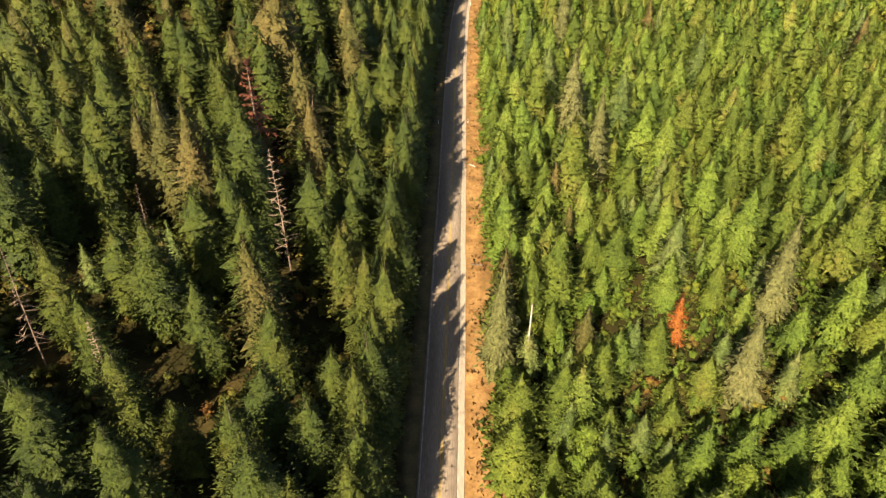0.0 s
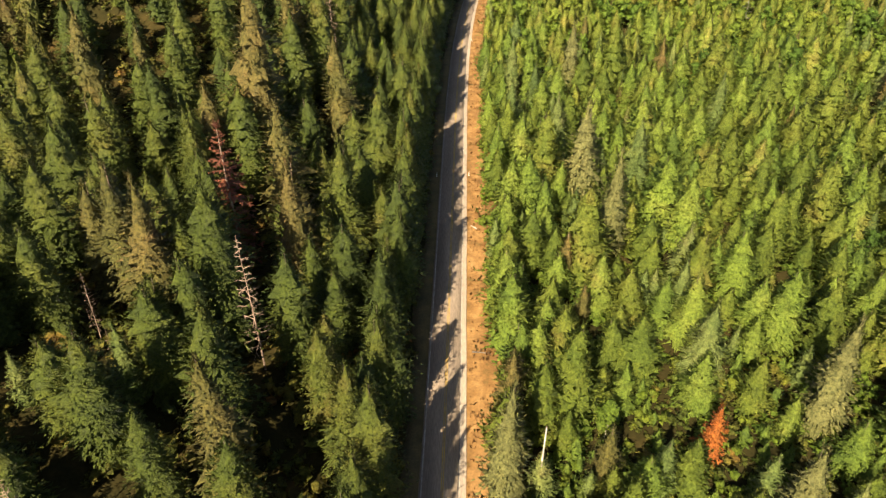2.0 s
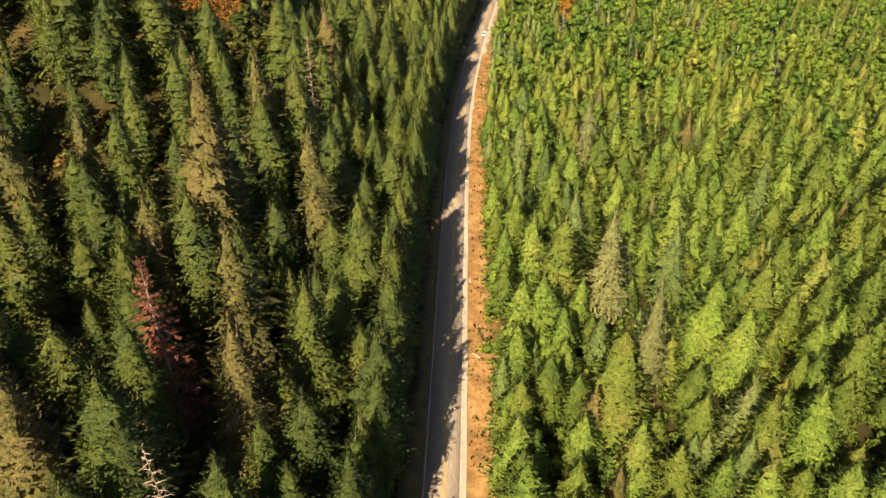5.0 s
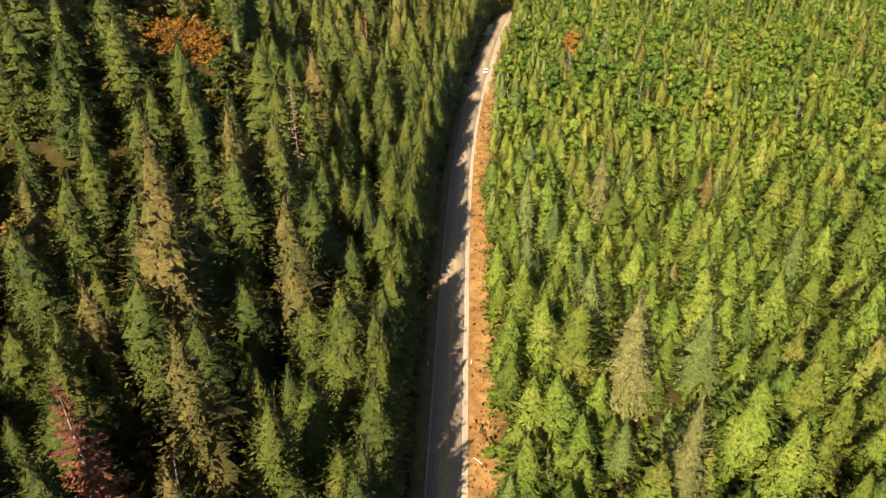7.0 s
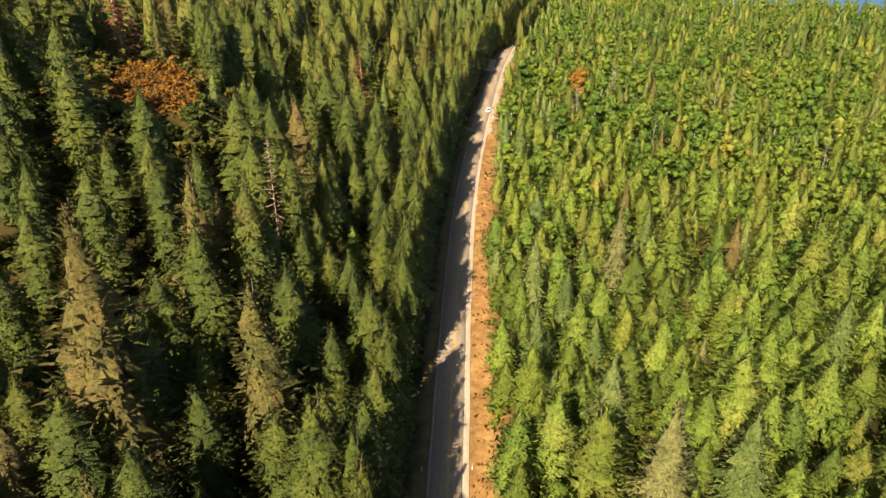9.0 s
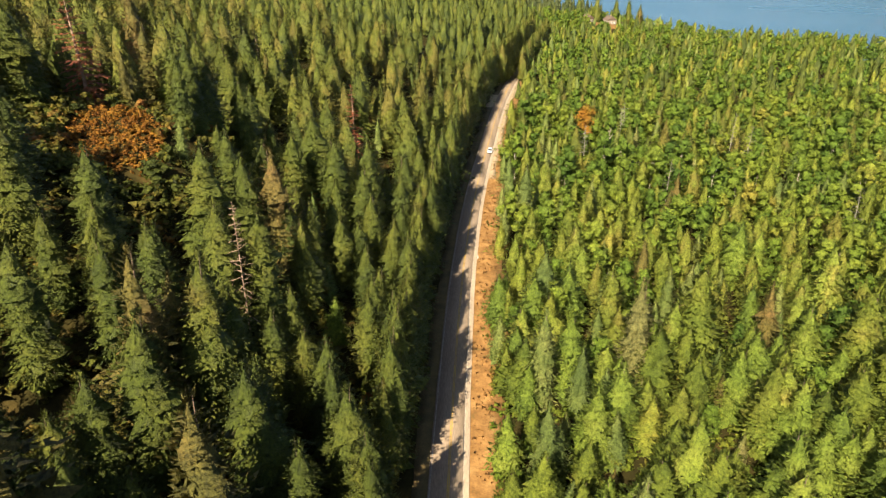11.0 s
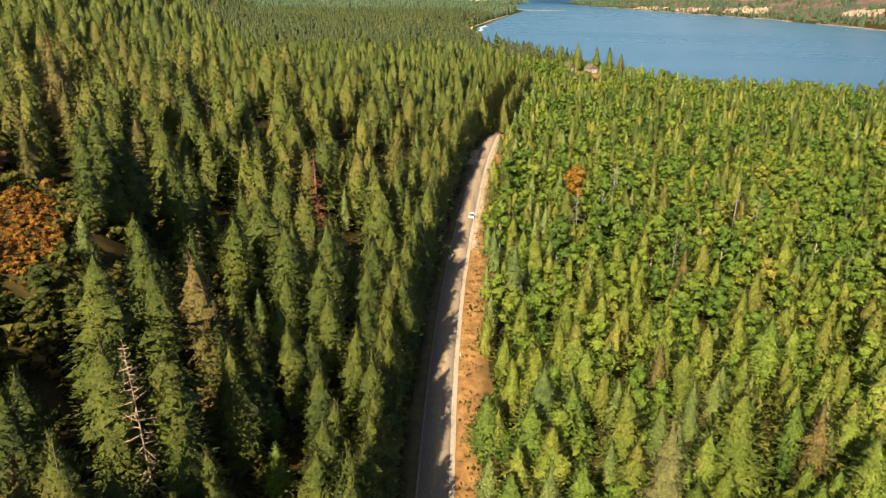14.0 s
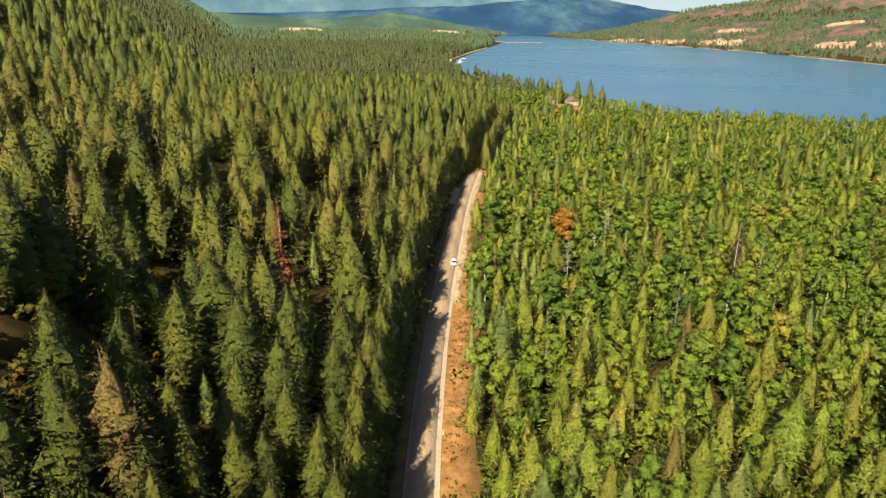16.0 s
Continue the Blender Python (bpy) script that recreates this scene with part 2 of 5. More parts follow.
# ---- mesh helpers ----
def mesh_of(name, verts, faces, material, sides=3, smooth_shade=False, normals=None):
    verts = np.asarray(verts, np.float32).reshape(-1, 3)
    faces = np.asarray(faces, np.int32).reshape(-1, sides)
    if normals is not None and sides == 3:
        a, b, c = (verts[faces[:, k]] for k in range(3))
        away = np.sum(np.cross(b - a, c - a) * normals[faces].mean(1), 1) < 0
        faces = np.where(away[:, None], faces[:, ::-1], faces)
    me = bpy.data.meshes.new(name)
    me.vertices.add(len(verts))
    me.vertices.foreach_set("co", verts.ravel())
    me.loops.add(faces.size)
    me.loops.foreach_set("vertex_index", faces.ravel())
    me.polygons.add(len(faces))
    me.polygons.foreach_set("loop_start", np.arange(0, faces.size, sides, dtype=np.int32))
    if smooth_shade or normals is not None:
        me.polygons.foreach_set("use_smooth", np.ones(len(faces), bool))
    me.update(calc_edges=True)
    if normals is not None:
        me.normals_split_custom_set_from_vertices(np.asarray(normals, np.float32))
    if material:
        me.materials.append(material)
    return me


def part(name, bm, material, parent, label=""):
    """Links a bmesh, or a mesh, as one object under a thing or under a part."""
    me = bm
    if isinstance(bm, bmesh.types.BMesh):
        me = bpy.data.meshes.new(name)
        bm.to_mesh(me)
        bm.free()
        if material:
            me.materials.append(material)
    ob = new(name, me)
    ob.parent = parent
    return tagged(ob, label) if label else ob


def join(pieces):
    vs, fs, k = [], [], 0
    for v, f in pieces:
        vs.append(v)
        fs.append(f + k)
        k += len(v)
    return np.concatenate(vs), np.concatenate(fs)


def unit(v):
    return v / np.maximum(np.linalg.norm(v, axis=-1, keepdims=True), 1e-9)


def tufts(base, way, side, length, width, sag):
    """Folded sprays: two triangles each, from base along way, their sides hanging by sag."""
    n = len(base)
    length, width = np.broadcast_to(length, n)[:, None], np.broadcast_to(width, n)[:, None]
    low = np.array([0, 0, -1.0]) * np.broadcast_to(sag, n)[:, None] * width
    mid = base + way * length * 0.45
    v = np.stack([base, mid - side * width / 2 + low, base + way * length + low * 0.6, mid + side * width / 2 + low], 1).reshape(-1, 3)
    i = np.arange(n)[:, None] * 4
    f = np.stack([i + [0, 1, 2], i + [0, 2, 3]], 1).reshape(-1, 3)
    return v, f


def sprigs(base, way, side, length, width):
    """Single pointed sprays: one triangle each."""
    n = len(base)
    length, width = np.broadcast_to(length, n)[:, None], np.broadcast_to(width, n)[:, None]
    v = np.stack([base - side * width / 2, base + side * width / 2, base + way * length], 1).reshape(-1, 3)
    return v, np.arange(3 * n).reshape(-1, 3)


def needle_normals(v, seed=1):
    """Normals of a conifer's needles: outwards from the trunk and upwards, uneven as needles stand."""
    out = v * [1.0, 1.0, 0.0]
    each = np.repeat(np.random.RandomState(seed).normal(0, 0.2, (len(v) // 3 + 1, 3)), 3, 0)[:len(v)]
    out = unit(out) * 0.75 + np.array([0, 0, 0.5]) + each
    return unit(out)


def rod(p0, p1, r0, r1, sides=5):
    """A tapered stick between two points."""
    p0, p1 = np.asarray(p0, float), np.asarray(p1, float)
    w = unit(p1 - p0)
    a = unit(np.cross(w, [0.3, 0.9, 0.1]))
    b = np.cross(w, a)
    t = np.arange(sides) * 2 * np.pi / sides
    ring = np.cos(t)[:, None] * a + np.sin(t)[:, None] * b
    v = np.concatenate([p0 + ring * r0, p1 + ring * r1])
    i = np.arange(sides)
    j = (i + 1) % sides
    f = np.concatenate([np.stack([i, j, j + sides], 1), np.stack([i, j + sides, i + sides], 1)])
    return v, f


# ---- trees ----
def stem(h, r, lean, rng, top=1.0, sides=6):
    """A trunk that leans and bends a little, in four lengths."""
    pts = [np.array([lean[0] * (u ** 1.5) * h, lean[1] * (u ** 1.5) * h, u * h - 0.4 * (u == 0)]) for u in (0, 0.3, 0.65, top)]
    rad = [r * 1.25, r * 0.85, r * 0.5, max(r * (1 - top) * 0.9, 0.02)]
    return [rod(pts[i], pts[i + 1], rad[i], rad[i + 1], sides) for i in range(3)]


def fronds(foot, way, across, length, width, sag, droop, teeth=3):
    """Boughs seen whole: a spine that droops, with saw-toothed pairs of side sprays hanging from it."""
    n = len(foot)
    length, width = length[:, None], width[:, None]
    down = np.array([0, 0, -1.0])
    marks = np.concatenate([[0.04], np.linspace(0.34 if teeth == 3 else 0.22, 1.0, teeth)])
    cols = [foot + way * length * t + down * droop * length * t * t for t in marks]
    for k in range(teeth):
        t = marks[k] + (marks[k + 1] - marks[k]) * 1.25
        w = (1.0 - 0.62 * (k / (teeth - 1)) ** 1.4) * (0.75 if k == 0 and teeth > 3 else 1.0)
        mid = foot + way * length * t + down * (droop * length * t * t + sag * width * w)
        cols += [mid - across * width * w, mid + across * width * w]
    v = np.stack(cols, 1).reshape(-1, 3)
    i = np.arange(n)[:, None] * (3 * teeth + 1)
    tri = []
    for k in range(teeth):
        tri += [(k, teeth + 1 + 2 * k, k + 1), (k, k + 1, teeth + 2 + 2 * k)]
    return v, np.stack([i + list(t) for t in tri], 1).reshape(-1, 3)


def conifer(seed, h=24.0, reach=4.6, bare=0.1, boughs=140, tips=4, spray=0.7, shape=0.6, lift=(40, -12), gaps=0.08, lumps=0.25, lean=0.03, whorl=7, broad=0.24, sag=0.35, teeth=3):
    """Crown of a conifer: whorled boughs with small sprays standing up from them. Returns the crown and the trunk with its dead lower twigs."""
    rng = np.random.RandomState(seed)
    ln = rng.uniform(-lean, lean, 2)
    F, W, A, L, Wd = [], [], [], [], []
    B, TW, TS, TL = [], [], [], []
    heavy = rng.uniform(0, 2 * np.pi, 3)
    rings = max(1, boughs // whorl)
    for k in range(boughs):
        u = min(max(((k // whorl) + rng.normal(0.5, 0.16)) / rings, 0.0), 0.985)
        if rng.rand() < gaps and u < 0.85:
            continue
        z = h * (bare + (1 - bare) * u)
        az = k * 2.39996 + rng.normal(0, 0.3)
        grown = np.tanh(shape * (1 - u)) / np.tanh(shape) * (0.6 + 0.4 * min(1, (u + 0.05) * 5.0)) + 0.035
        r = reach * grown * (1 + lumps * (np.cos(az - heavy[0]) * np.sin(u * 9 + heavy[1]) + 0.5 * np.sin(u * 21 + heavy[2]))) * rng.uniform(0.8, 1.1)
        r = max(r, 0.3)
        el = radians(lift[1] + (lift[0] - lift[1]) * u ** 1.3 + rng.normal(0, 7))
        out = np.array([np.cos(az) * np.cos(el), np.sin(az) * np.cos(el), np.sin(el)])
        across = unit(np.array([-np.sin(az), np.cos(az), rng.normal(0, 0.25)]))
        foot = np.array([ln[0] * (z / h) ** 1.5 * h, ln[1] * (z / h) ** 1.5 * h, z])
        F.append(foot)
        W.append(out)
        A.append(across)
        L.append(r)
        Wd.append(min(r * broad + 0.14, 1.2) * rng.uniform(0.8, 1.2))
        n = int(round(tips * (0.4 + 0.8 * r / reach)))
        if n:
            t = rng.uniform(0.25, 1.0, n) ** 0.7
            side = rng.uniform(-1, 1, n) * broad * 1.1 * r * np.minimum(1, 1.6 - t)
            fan = rng.uniform(-0.9, 0.9, n)
            way = unit(out * np.cos(fan)[:, None] + across * np.sin(fan)[:, None] + np.stack([0 * t, 0 * t, rng.uniform(0.0, 0.55, n)], 1))
            B.append(foot + out * (r * t * 0.95)[:, None] + across * side[:, None] + np.stack([0 * t, 0 * t, -0.1 * r * t * t - np.abs(side) * sag * 0.8], 1))
            TW.append(way)
            TS.append(unit(np.cross(way, [0, 0, 1.0]) + rng.normal(0, 0.35, (n, 3))))
            TL.append(spray * (0.55 + 0.5 * (1 - u)) * rng.uniform(0.7, 1.3, n))
    tip = np.array([ln[0] * h, ln[1] * h, h - 0.9])
    for k in range(4):
        az = k * 1.6
        F.append(tip)
        W.append(unit(np.array([np.cos(az) * 0.3, np.sin(az) * 0.3, 1.0])))
        A.append(np.array([-np.sin(az), np.cos(az), 0.0]))
        L.append(1.2)
        Wd.append(0.2)
    pieces = [fronds(np.array(F), np.array(W), np.array(A), np.array(L), np.array(Wd), sag, 0.12, teeth)]
    if B:
        TL = np.concatenate(TL)
        pieces.append(tufts(np.concatenate(B), np.concatenate(TW), np.concatenate(TS), TL, TL * 0.5, 0.15))
    wood = stem(h, 0.013 * h, ln, rng, 0.97)
    for k in range(10):
        z = h * rng.uniform(0.05, bare + 0.12)
        az = rng.uniform(0, 6.28)
        q = np.array([0, 0, z])
        wood.append(rod(q, q + np.array([np.cos(az), np.sin(az), rng.uniform(-0.4, 0.15)]) * reach * rng.uniform(0.25, 0.6), 0.05, 0.015, 3))
    return join(pieces), join(wood)


def broadleaf(seed, h=13.0, reach=3.2, lobes=9, per=70, leaf=0.62, bare=0.28):
    """A spreading crown of uneven lobes on forked limbs. Returns the crown with its normals, and the wood."""
    rng = np.random.RandomState(seed)
    wood = stem(h * 0.8, 0.011 * h, rng.uniform(-0.05, 0.05, 2), rng, 0.95)
    B, W, S, L, N, cores, core_n = [], [], [], [], [], [], []
    for k in range(lobes):
        u = (k + 0.5) / lobes
        az = k * 2.4 + rng.normal(0, 0.3)
        z = h * (bare + (0.92 - bare) * u)
        rr = reach * (0.68 * np.sin(np.pi * (0.2 + 0.78 * u)) * (0.45 + 0.55 * rng.rand()))
        c = np.array([np.cos(az) * rr, np.sin(az) * rr, z])
        rad = reach * rng.uniform(0.4, 0.62) * np.array([1, 1, 0.85])
        wood.append(rod([0, 0, z * 0.7], c, 0.09, 0.03, 3))
        d = unit(rng.normal(0, 1, (per, 3)))
        d[:, 2] = np.where(d[:, 2] < -0.35, -d[:, 2], d[:, 2])
        B.append(c + d * rad * rng.uniform(0.6, 1.12, (per, 1)))
        W.append(unit(d * 0.5 + rng.normal(0, 0.55, (per, 3)) + [0, 0, -0.1]))
        S.append(unit(np.cross(W[-1], d + rng.normal(0, 0.3, (per, 3)))))
        L.append(leaf * rng.uniform(0.6, 1.35, per))
        N.append(np.repeat(unit(d + [0, 0, 0.25] + rng.normal(0, 0.3, (per, 3))), 3, 0))
        a = np.arange(6) * np.pi / 3
        ring = [np.stack([np.cos(a + q) * rad[0] * w, np.sin(a + q) * rad[1] * w, 0 * a + q * rad[2]], 1) * rng.uniform(0.8, 1.15, (6, 1)) for q, w in ((-0.5, 0.6), (0.4, 0.66))]
        v = np.concatenate([*ring, [[0, 0, rad[2] * 0.8]]])
        i = np.arange(6)
        j = (i + 1) % 6
        cores.append((c + v, np.concatenate([np.stack([i, j, 6 + j], 1), np.stack([i, 6 + j, 6 + i], 1), np.stack([6 + i, 6 + j, 0 * i + 12], 1)])))
        core_n.append(unit(v / rad + [0, 0, 0.2]))
    L = np.concatenate(L)
    crown = sprigs(np.concatenate(B), np.concatenate(W), np.concatenate(S), L, L * 0.95)
    return (*join([crown] + cores), np.concatenate(N + core_n)), join(wood)


def bare_tree(seed, h=22.0, reach=2.2, twigs=46, start=0.2, r=0.2, fork=True, top=0.97):
    """A dead standing tree: trunk and leafless boughs with side twigs."""
    rng = np.random.RandomState(seed)
    ln = rng.uniform(-0.04, 0.04, 2)
    wood, fine = stem(h, r, ln, rng, top), []
    for k in range(twigs):
        u = start + (top - start) * (k + rng.rand()) / twigs
        az = k * 2.4 + rng.normal(0, 0.5)
        q = np.array([ln[0] * u ** 1.5 * h, ln[1] * u ** 1.5 * h, u * h])
        n = reach * (1.15 - u) * rng.uniform(0.5, 1.15)
        way = unit(np.array([np.cos(az), np.sin(az), rng.uniform(-0.25, 0.5)]))
        e = q + way * n
        fine.append(rod(q, e, 0.055, 0.02, 3))
        if fork:
            for j in range(3):
                m = q + (e - q) * rng.uniform(0.35, 0.9)
                fine.append(rod(m, m + unit(way + rng.normal(0, 0.6, 3)) * n * 0.4, 0.03, 0.012, 3))
    return join(fine), join(wood)


def spire(seed, h=20.0, r=2.6, tiers=3, sides=6, deep=(0.3, 0.55)):
    """A far conifer: ragged stacked skirts with pointed ends."""
    rng = np.random.RandomState(seed)
    out = []
    for k in range(tiers):
        u = k / tiers
        z0, z1 = h * (0.10 + 0.84 * u), h * min(1.0, 0.10 + 0.84 * u + 1.6 * 0.84 / tiers)
        a = (np.arange(sides) + rng.uniform(-0.25, 0.25, sides)) * 2 * np.pi / sides + rng.uniform(0, 6)
        rr = r * (np.tanh(1.7 * (1 - u)) / 0.935 + 0.03) * np.where(np.arange(sides) % 2, rng.uniform(*deep, sides), rng.uniform(0.8, 1.2, sides))
        ring = np.stack([np.cos(a) * rr, np.sin(a) * rr, z0 + rng.uniform(-0.07, 0.03, sides) * h], 1)
        v = np.concatenate([[[0, 0, z1 if k < tiers - 1 else h]], ring])
        i = np.arange(sides)
        out.append((v, np.stack([0 * i, 1 + i, 1 + (i + 1) % sides], 1)))
    return join(out)


def coat(seed, h, r, count, size, shape=2.6, layers=10, bare=0.05, lift=(55, -8), lumps=0.14, deep=0.3, boughs=6, core=(9, 8), thick=0.5, body=0.74, shag=0.0):
    """The closed needle coat of a conifer: many short sprays on shelves of boughs round a solid inner body."""
    rng = np.random.RandomState(seed)
    turn = rng.uniform(0, 6.28, 4)
    ring = rng.uniform(0, 6.28, layers + 2)
    size_of = rng.uniform(0.82, 1.15, layers + 2)

    def reach(u, az):
        at = np.clip(u * layers + 0.22 * np.sin(az * 2 + turn[0]), 0, layers + 0.99)
        k, step = at.astype(int), at % 1
        grown = np.tanh(shape * (1 - u)) / np.tanh(shape) * (0.55 + 0.45 * np.minimum(1, (u + 0.05) * 4)) + 0.02
        lobe = 1 + 0.16 * np.cos(boughs * az + ring[k])
        return r * grown * size_of[k] * lobe * (1.1 - deep * step) * (1 + lumps * (np.cos(az - turn[1]) * np.sin(u * 8 + turn[2]) + 0.7 * np.sin(az * 3 + u * 13 + turn[3])))

    u = rng.uniform(0, 1, count * 4)
    keep = rng.uniform(0, 1, count * 4) < (0.2 + np.tanh(shape * (1 - u)) / np.tanh(shape)) * (0.4 + 0.6 * u)
    u = np.minimum(u[keep][:count], 0.985)
    count = len(u)
    az = rng.uniform(0, 2 * np.pi, count)
    R = reach(u, az) * rng.uniform(0.8 - 0.4 * shag, 1.06 + shag, count)
    z = h * (bare + (1 - bare) * u)
    out = np.stack([np.cos(az), np.sin(az), 0 * az], 1)
    el = np.radians(lift[1] + (lift[0] - lift[1]) * u ** 1.4 + rng.normal(0, 16, count))
    way = unit(out * np.cos(el)[:, None] + np.stack([0 * az, 0 * az, np.sin(el)], 1) + rng.normal(0, 0.25, (count, 3)))
    side = unit(np.stack([-np.sin(az), np.cos(az), rng.normal(0, 0.35, count)], 1))
    long = size * (0.65 + 0.5 * (1 - u)) * rng.uniform(0.6, 1.35, count)
    base = out * R[:, None] + np.stack([0 * az, 0 * az, z], 1) - way * (long * 0.5)[:, None]
    pieces = [sprigs(base, way, side, long, long * thick)]
    # the leading shoot
    az = np.arange(5) * 1.26
    up = unit(np.stack([np.cos(az) * 0.22, np.sin(az) * 0.22, 0 * az + 1], 1))
    pieces.append(sprigs(np.tile([0, 0, h * 0.955], (5, 1)), up, np.stack([-np.sin(az), np.cos(az), 0 * az], 1), h * 0.05, 0.3))
    # the inner body: shelves that stand out in points and fall back between
    nl, ns = core
    shelf = nl > 7
    uu = np.concatenate([[k / nl, (k + 0.8) / nl] for k in range(nl)] + [[1.0]]) if shelf else np.linspace(0, 1, nl + 1)
    gu, ga = np.meshgrid(uu, np.arange(ns) * 2 * np.pi / ns, indexing="ij")
    row, col = np.meshgrid(np.arange(len(uu)), np.arange(ns), indexing="ij")
    inset = np.where(row % 2, 0.62, 0.9) * np.where((col + row // 2) % 2, 0.74, 1.0) if shelf else body
    rr = reach(gu * 0.97, ga) * inset * rng.uniform(0.86, 1.1, gu.shape) * np.clip(9.0 - 9.0 * gu, 0, 1)
    gz = h * (bare + (0.96 - bare) * gu) - (0.06 * rr + 0.02 * h * (row % 2 == 0) if shelf else 0)
    v = np.stack([np.cos(ga) * rr, np.sin(ga) * rr, gz], 2).reshape(-1, 3)
    i, k = np.meshgrid(np.arange(len(uu) - 1) * ns, np.arange(ns), indexing="ij")
    a, b, c, d = i + k, i + (k + 1) % ns, i + ns + (k + 1) % ns, i + ns + k
    pieces.append((v, np.stack([a, b, c, a, c, d], 2).reshape(-1, 3)))
    return join(pieces)


def dressed(crown):
    """A crown with its normals."""
    return crown if len(crown) == 3 else (*crown, needle_normals(crown[0]))


def tree_thing(name, crown, wood, leaf_mat, wood_mat, label, category, group):
    """A tree as a thing: an empty at its foot with trunk and crown."""
    e = new(name)
    tagged(e, label, category, group)
    part("trunk", mesh_of("trunk", *wood, wood_mat), None, e)
    v, f, n = dressed(crown)
    part("crown", mesh_of("crown", v, f, leaf_mat, normals=n), None, e)
    return e


class Kind:
    """A kind of tree: full and lighter trees to be copied as things, and light ones to be joined into woods."""

    def __init__(self, name, full, light, far, leaf, wood, label, category, group, height):
        self.full = [tree_thing(name, *t, leaf, wood, label, category, group) for t in full]
        self.mid = [tree_thing(name, *t, leaf, wood, label, category, group) for t in light]
        self.light, self.far, self.leaf, self.height = [t[0] for t in light], far, leaf, height
        self.used, self.rooted = 0, set()

    def plant(self, x, y, h, turn, girth=1.0, label=""):
        rng = random.Random(int(x * 97 + y * 31))
        pool = self.mid if self.mid and (y > 320 or x < -88) else self.full
        model = pool[self.used % len(pool)]
        s = h / self.height
        m = Matrix.LocRotScale((x, y, spot(x, y) - 0.1), Euler((rng.uniform(-0.03, 0.03), rng.uniform(-0.03, 0.03), turn)), (s * girth, s * girth, s))
        self.used += 1
        if model.name not in self.rooted:
            self.rooted.add(model.name)
            model.matrix_basis, e = m, model
        else:
            e = copy_thing(model, m)
        if label:
            e["label"] = label
        return e

    def clear(self):
        """Takes away the models that no tree was made of."""
        for model in self.full + self.mid:
            if model.name not in self.rooted:
                for o in (*model.children, model):
                    bpy.data.objects.remove(o)


def woods(name, models, spots, material, label, category):
    """Joins many light trees into one piece of woodland. spots: x, y, height factor, turn, girth."""
    vs, fs, ns, ts, k = [], [], [], [], 0
    spots = np.asarray(spots, float)
    if not len(spots):
        return None
    zs = land(spots[:, 0], spots[:, 1])
    tint = np.random.RandomState(len(spots)).uniform(-0.5, 0.5, len(spots))
    pick = (np.arange(len(spots)) * 7919 + (spots[:, 0] * 13).astype(int)) % len(models)
    for j, (v, f, nv) in enumerate(dressed(m) for m in models):
        sel = spots[pick == j]
        if not len(sel):
            continue
        c, s = np.cos(sel[:, 3])[:, None], np.sin(sel[:, 3])[:, None]
        hx, g = sel[:, 2][:, None], (sel[:, 2] * sel[:, 4])[:, None]
        X = (v[:, 0] * c - v[:, 1] * s) * g + sel[:, 0][:, None]
        Y = (v[:, 0] * s + v[:, 1] * c) * g + sel[:, 1][:, None]
        Z = v[:, 2] * hx + zs[pick == j][:, None] - 0.2
        n = len(sel)
        vs.append(np.stack([X, Y, Z], 2).reshape(-1, 3))
        ns.append(np.stack([nv[:, 0] * c - nv[:, 1] * s, nv[:, 0] * s + nv[:, 1] * c, nv[:, 2] + 0 * c], 2).reshape(-1, 3))
        ts.append(np.repeat(tint[pick == j], len(v)))
        fs.append((f[None] + (np.arange(n) * len(v))[:, None, None]).reshape(-1, 3) + k)
        k += n * len(v)
    me = mesh_of(name, np.concatenate(vs), np.concatenate(fs), material, normals=np.concatenate(ns))
    me.attributes.new("tint", "FLOAT", "POINT").data.foreach_set("value", np.concatenate(ts).astype(np.float32))
    return tagged(new(name, me), label, category, kind="stuff")


def scatter(x0, x1, y0, y1, step, seed, keep):
    """Uneven planting: one spot a cell, shifted at random, where keep(x, y) allows it."""
    rng = np.random.RandomState(seed)
    gx, gy = np.meshgrid(np.arange(x0, x1, step), np.arange(y0, y1, step))
    x = gx.ravel() + (gy.ravel() / step % 2 > 1) * step / 2 + rng.uniform(-0.42, 0.42, gx.size) * step
    y = gy.ravel() + rng.uniform(-0.42, 0.42, gx.size) * step
    ok = keep(x, y)
    return x[ok], y[ok]


# ---- ground, road, lake ----
def spaced(lo, hi, mid, fine, growth):
    """Grid lines that are fine round mid and widen outwards."""
    up, down, s = [mid], [mid], fine
    while up[-1] < hi:
        up.append(up[-1] + s)
        s *= growth
    s = fine
    while down[-1] > lo:
        down.append(down[-1] - s)
        s *= growth
    return np.array(down[:0:-1] + up)


def sheet(xs, ys, height):
    gx, gy = np.meshgrid(xs, ys)
    v = np.stack([gx.ravel(), gy.ravel(), height(gx.ravel(), gy.ravel())], 1)
    nx, ny = len(xs), len(ys)
    i = (np.arange(ny - 1)[:, None] * nx + np.arange(nx - 1)[None]).ravel()
    return v, np.stack([i, i + 1, i + nx + 1, i + nx], 1)


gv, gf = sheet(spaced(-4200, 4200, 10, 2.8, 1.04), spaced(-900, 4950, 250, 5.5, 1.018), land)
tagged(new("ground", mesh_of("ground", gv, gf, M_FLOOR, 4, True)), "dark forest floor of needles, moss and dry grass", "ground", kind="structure")


